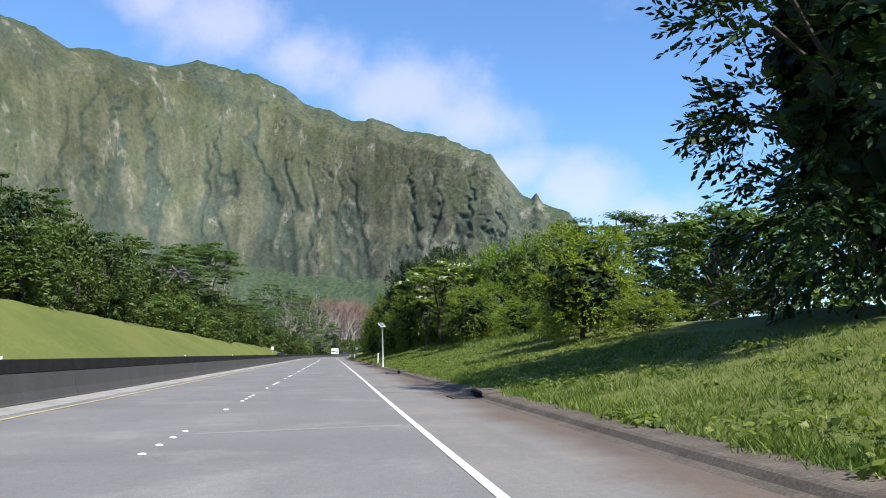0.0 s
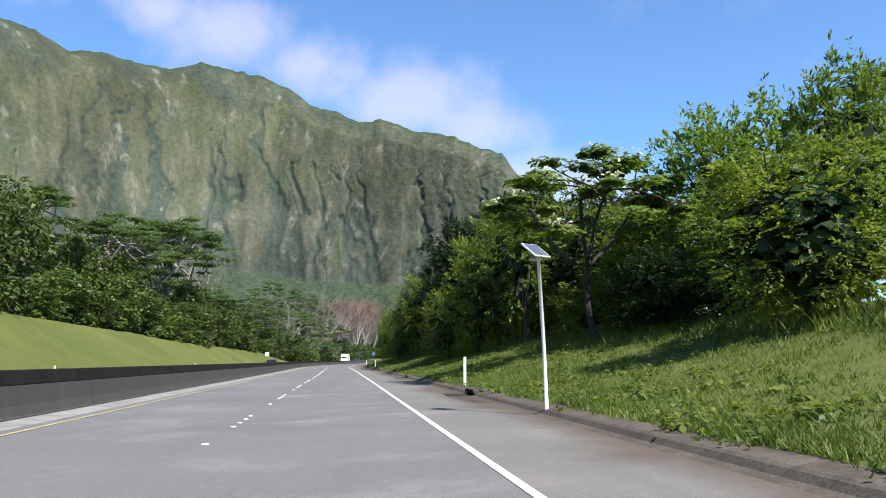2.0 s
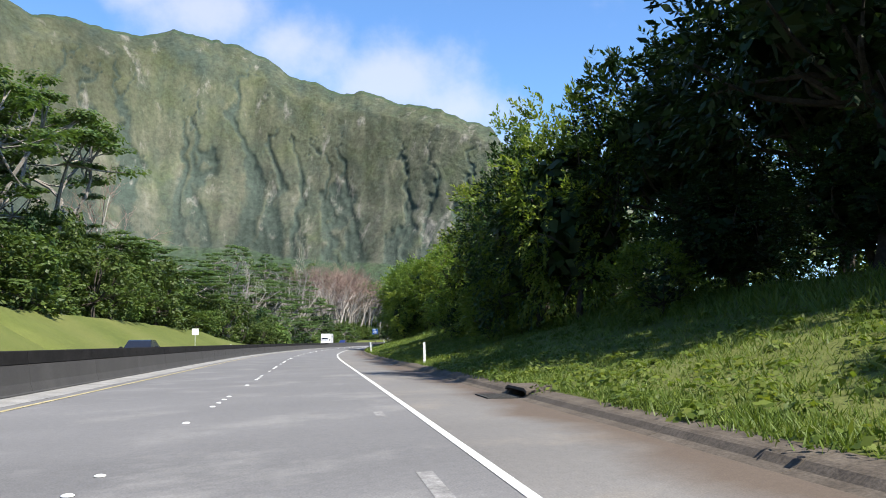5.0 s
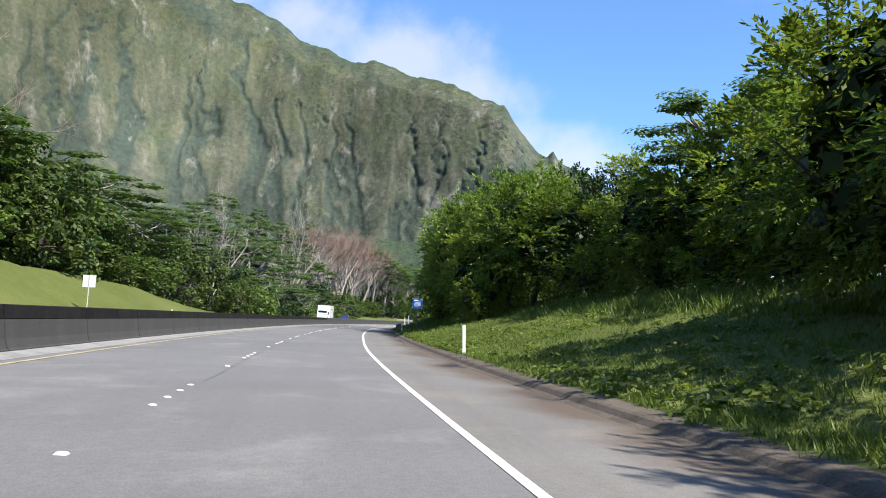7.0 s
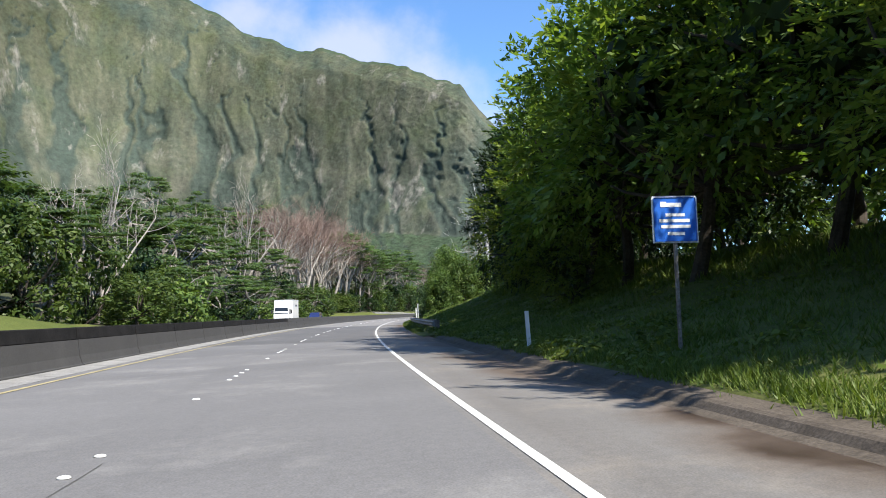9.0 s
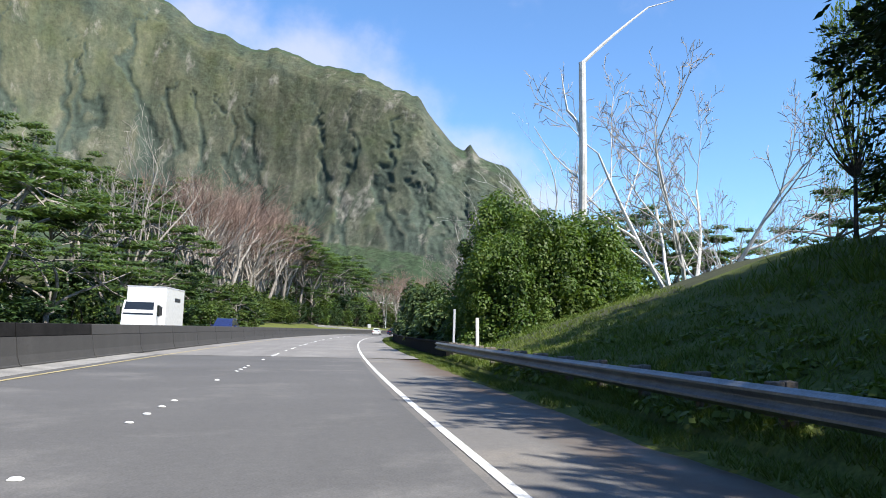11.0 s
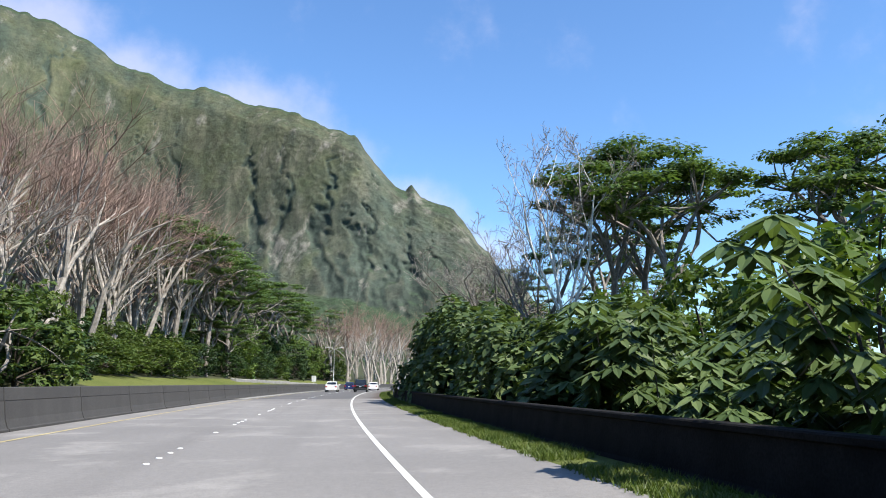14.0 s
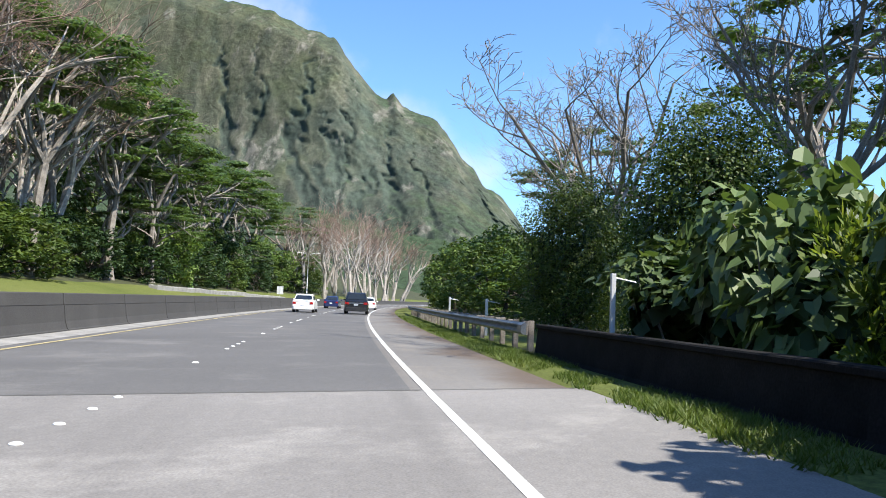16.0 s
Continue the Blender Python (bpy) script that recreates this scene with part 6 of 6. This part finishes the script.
street_lamp(Matrix.Translation((77.9, 605.8, float(ground_z(610, -25.5)))), 10.5, (-1, 1), "tall grey street lamp with two arms")
build_ditch()
build_guardrail(151, 197, -17.45)


# ---- vehicles ----
CAR_WHITE = plain("car_paint_white", (0.75, 0.75, 0.74), 0.25, 0.0, 0.5, 0.6)
CAR_BLACK = plain("car_paint_black", (0.012, 0.012, 0.014), 0.22, 0.1, 0.5, 0.8)
CAR_BLUE = plain("car_paint_blue", (0.02, 0.03, 0.10), 0.25, 0.2, 0.5, 0.8)
GLASS = plain("tinted_glass", (0.015, 0.018, 0.02), 0.06, 0.0, 0.8)
TYRE = plain("tyre_rubber", (0.014, 0.014, 0.014), 0.9)
RIM = plain("wheel_rim", (0.4, 0.4, 0.41), 0.35, 0.8)
TAIL = plain("tail_light_red", (0.35, 0.012, 0.012), 0.2, 0.0, 0.6)
LAMP_CLEAR = plain("headlight_clear", (0.7, 0.72, 0.74), 0.12, 0.0, 0.7)
PLASTIC = plain("black_plastic", (0.02, 0.02, 0.021), 0.6)


def wheel(root, x, y, rad, width):
    t = Soup()
    ring = []
    for w, k in ((-0.5, 0.80), (-0.42, 0.97), (-0.2, 1.0), (0.2, 1.0), (0.42, 0.97), (0.5, 0.80)):
        ring.append([(w * width, rad * k * math.cos(a), rad * k * math.sin(a)) for a in np.arange(18) * 2 * math.pi / 18])
    t.add(*loft(ring))
    ob = part("wheel", t, TYRE, root, smooth=False)
    ob.location = (x, y, rad)
    r = Soup()
    r.add(*loft([[(w * width, rad * k * math.cos(a), rad * k * math.sin(a)) for a in np.arange(14) * 2 * math.pi / 14] for w, k in ((-0.52, 0.5), (-0.52, 0.66), (0.52, 0.66), (0.52, 0.5))]))
    part("rim", r, RIM, ob)


def car(label, category, m, paint, L, W, H, deck, cabin, suv=False):
    """A car that drives along +y: lower body, glazed cabin, bumpers, lights, wheels. cabin: y and height share of the window line from the back."""
    root = thing("car", label, category, m)
    h0 = 0.24
    belt = deck
    sec = []
    for y, w, zb, zt in ((-L / 2, 0.88, h0 + 0.12, belt * 0.94), (-L / 2 + 0.10, 0.96, h0, belt), (-L * 0.3, 1.0, h0 - 0.03, belt + 0.03), (0.0, 1.0, h0 - 0.03, belt + 0.0), (L * 0.25, 1.0, h0 - 0.02, belt - 0.03), (L / 2 - 0.35, 0.95, h0, belt - 0.15), (L / 2, 0.82, h0 + 0.1, belt - 0.32)):
        a = W / 2 * w
        sec.append([(-a, y, zb + 0.06), (-a + 0.08, y, zb), (a - 0.08, y, zb), (a, y, zb + 0.06), (a, y, (zb + zt) / 2 + 0.05), (a * 0.97, y, zt - 0.09), (a * 0.90, y, zt), (-a * 0.90, y, zt), (-a * 0.97, y, zt - 0.09), (-a, y, (zb + zt) / 2 + 0.05)])
    body = part("body", Soup().add(*loft(sec)), paint, root)
    yb, yr, yf, yh = cabin
    top, w0, w1 = H, W * 0.44, W * 0.36
    cab = []
    for y, z, w in ((yb, belt - 0.02, w0), (yr, top - 0.06, w1), (yr + 0.15, top, w1), (yf - 0.15, top, w1), (yf, top - 0.05, w1), (yh, belt - 0.06, w0)):
        cab.append([(-w0, y if z > belt + 0.1 else y, belt - 0.05), (w0, y, belt - 0.05), (w, y, z), (-w, y, z)])
    part("cabin", Soup().add(*loft(cab)), paint, root)
    # glazing stands just proud of the cabin
    d = Vector((0, yr - yb, top - belt)).normalized()
    nrm = Vector((0, -d.z, d.y)) * 0.02
    lo, hi = 0.16, 0.88
    g = []
    for k, inset in ((lo, 0.90), (hi, 0.88)):
        y, z, w = yb + (yr - yb) * k, belt + (top - 0.06 - belt) * k, (w0 + (w1 - w0) * k) * inset
        g += [(-w, y + nrm.y, z + abs(nrm.z)), (w, y + nrm.y, z + abs(nrm.z))]
    s = Soup()
    inner = [(x, y + 0.03, z - 0.005) for x, y, z in g]
    s.add([*g, *inner], [np.array([[0, 1, 3, 2], [4, 6, 7, 5], [0, 4, 5, 1], [2, 3, 7, 6], [0, 2, 6, 4], [1, 5, 7, 3]])])
    part("rear_window", s, GLASS, root, "dark rear window")
    for sx in (-1, 1):
        v = []
        for k, ya, yc in ((0.14, yb + 0.30, yh - 0.45), (0.86, yr + 0.22, yf - 0.10)):
            z = belt + (top - 0.06 - belt) * k
            w = (w0 + (w1 - w0) * k) + 0.012
            v += [(sx * w, ya, z), (sx * w, yc, z), (sx * (w - 0.03), ya, z), (sx * (w - 0.03), yc, z)]
        part("side_window", Soup().add(v, [np.array([[0, 1, 5, 4], [2, 6, 7, 3], [0, 4, 6, 2], [1, 3, 7, 5], [0, 2, 3, 1], [4, 5, 7, 6]])]), GLASS, root)
        tl = box_soup(Soup(), min(sx * W * 0.30, sx * W * 0.455), max(sx * W * 0.30, sx * W * 0.455), -L / 2 - 0.02, -L / 2 + 0.12, belt - 0.30, belt - 0.13, 0.02)
        part("tail_light", tl, TAIL, root, "red tail light")
        hl = box_soup(Soup(), min(sx * W * 0.26, sx * W * 0.40), max(sx * W * 0.26, sx * W * 0.40), L / 2 - 0.16, L / 2 + 0.01, belt - 0.42, belt - 0.32, 0.02)
        part("headlight", hl, LAMP_CLEAR, root)
        part("mirror", box_soup(Soup(), min(sx * W * 0.5, sx * W * 0.6), max(sx * W * 0.5, sx * W * 0.6), yh - 0.55, yh - 0.42, belt + 0.0, belt + 0.13, 0.03), paint, root)
        for y in (-L * 0.30, L * 0.31):
            wheel(root, sx * (W / 2 - 0.12), y, 0.36 if suv else 0.32, 0.23)
    part("rear_bumper", box_soup(Soup(), -W * 0.42, W * 0.42, -L / 2 - 0.05, -L / 2 + 0.15, h0 + 0.02, h0 + 0.30, 0.04), PLASTIC if suv else paint, root)
    part("plate", box_soup(Soup(), -0.16, 0.16, -L / 2 - 0.062, -L / 2 - 0.052, h0 + 0.34 if not suv else belt - 0.40, h0 + 0.46 if not suv else belt - 0.26), LAMP_CLEAR, root, "blank pale number plate")
    if suv:
        part("tailgate_trim", box_soup(Soup(), -W * 0.30, W * 0.30, -L / 2 - 0.03, -L / 2 + 0.05, belt - 0.23, belt - 0.17, 0.01), RIM, root, "bright trim across the tailgate")
        for sx in (-1, 1):
            part("roof_rail", box_soup(Soup(), sx * W * 0.30 - 0.02, sx * W * 0.30 + 0.02, yr + 0.2, yf - 0.2, H + 0.01, H + 0.06, 0.01), PLASTIC, root)
    return root


def on_road(s, lat, turn=0.0):
    return at(s, lat, 0.006, turn, on_ground=False)


car("black sport utility car with dark rear window on the asphalt", "car", on_road(476, 0.6), CAR_BLACK, 4.7, 1.95, 1.72, 1.08, (-2.22, -1.85, 0.55, 1.25), True)
car("white compact sedan on the asphalt lane", "car", on_road(476, -3.6), CAR_WHITE, 4.5, 1.78, 1.47, 0.96, (-1.95, -1.05, 0.45, 1.15))
car("dark blue sedan on the asphalt lane", "car", on_road(507, -3.7), CAR_BLUE, 4.6, 1.80, 1.45, 0.95, (-1.85, -1.0, 0.45, 1.15))
car("white sedan on the asphalt lane ahead", "car", on_road(506, 0.7), CAR_WHITE, 4.6, 1.80, 1.46, 0.96, (-1.9, -1.0, 0.45, 1.15))
car("black sedan on the opposite carriageway", "car", on_road(175, -10.4, 180), CAR_BLACK, 4.6, 1.80, 1.46, 0.96, (-1.9, -1.0, 0.45, 1.15))
car("dark blue van-like car on the opposite carriageway", "car", on_road(352, -10.4, 180), CAR_BLUE, 4.8, 1.9, 1.75, 1.05, (-2.2, -1.9, 0.6, 1.4), True)


def box_truck(m):
    """A white cab-over delivery truck, driving along +y."""
    root = thing("box_truck", "white box truck with plain cargo body and dark windscreen", "truck", m)
    part("cargo_box", box_soup(Soup(), -1.15, 1.15, -4.4, 0.8, 0.85, 3.35, 0.03), CAR_WHITE, root)
    for z in (0.86, 3.30):
        part("box_edge", box_soup(Soup(), -1.17, 1.17, -4.42, 0.82, z, z + 0.06), POLE_GREY, root)
    sec = [[(-w, y, 0.5), (w, y, 0.5), (w, y, z * 0.55), (w * 0.94, y, z), (-w * 0.94, y, z), (-w, y, z * 0.55)] for y, w, z in ((0.9, 0.98, 2.5), (2.1, 0.98, 2.45), (2.45, 0.98, 1.75), (2.55, 0.96, 1.3))]
    part("cab", Soup().add(*loft(sec)), CAR_WHITE, root)
    v = [(-0.86, 2.50, 1.62), (0.86, 2.50, 1.62), (0.80, 2.17, 2.36), (-0.80, 2.17, 2.36), (-0.86, 2.44, 1.62), (0.86, 2.44, 1.62), (0.80, 2.11, 2.36), (-0.80, 2.11, 2.36)]
    part("windscreen", Soup().add(v, [np.array([[0, 1, 2, 3], [4, 7, 6, 5], [0, 4, 5, 1], [3, 2, 6, 7], [0, 3, 7, 4], [1, 5, 6, 2]])]), GLASS, root, "dark windscreen")
    for sx in (-1, 1):
        part("side_window", box_soup(Soup(), min(sx * 0.965, sx * 0.995), max(sx * 0.965, sx * 0.995), 1.2, 2.05, 1.55, 2.2), GLASS, root)
        part("headlight", box_soup(Soup(), min(sx * 0.55, sx * 0.85), max(sx * 0.55, sx * 0.85), 2.50, 2.58, 0.75, 0.93, 0.02), LAMP_CLEAR, root)
        part("mirror", box_soup(Soup(), min(sx * 1.1, sx * 1.3), max(sx * 1.1, sx * 1.3), 2.2, 2.26, 1.6, 2.1, 0.02), PLASTIC, root)
        part("side_mark", box_soup(Soup(), min(sx * 1.151, sx * 1.156), max(sx * 1.151, sx * 1.156), -3.2, -1.6, 2.5, 2.75), PLASTIC, root, "dark unreadable marking")
        for y in (-2.9, 1.6):
            wheel(root, sx * 0.95, y, 0.45, 0.3)
    part("frame_rail", box_soup(Soup(), -0.5, 0.5, -4.2, 2.3, 0.5, 0.84), PLASTIC, root)
    part("front_bumper", box_soup(Soup(), -0.95, 0.95, 2.45, 2.65, 0.42, 0.68, 0.03), PLASTIC, root)


box_truck(on_road(329, -11.2, 180))
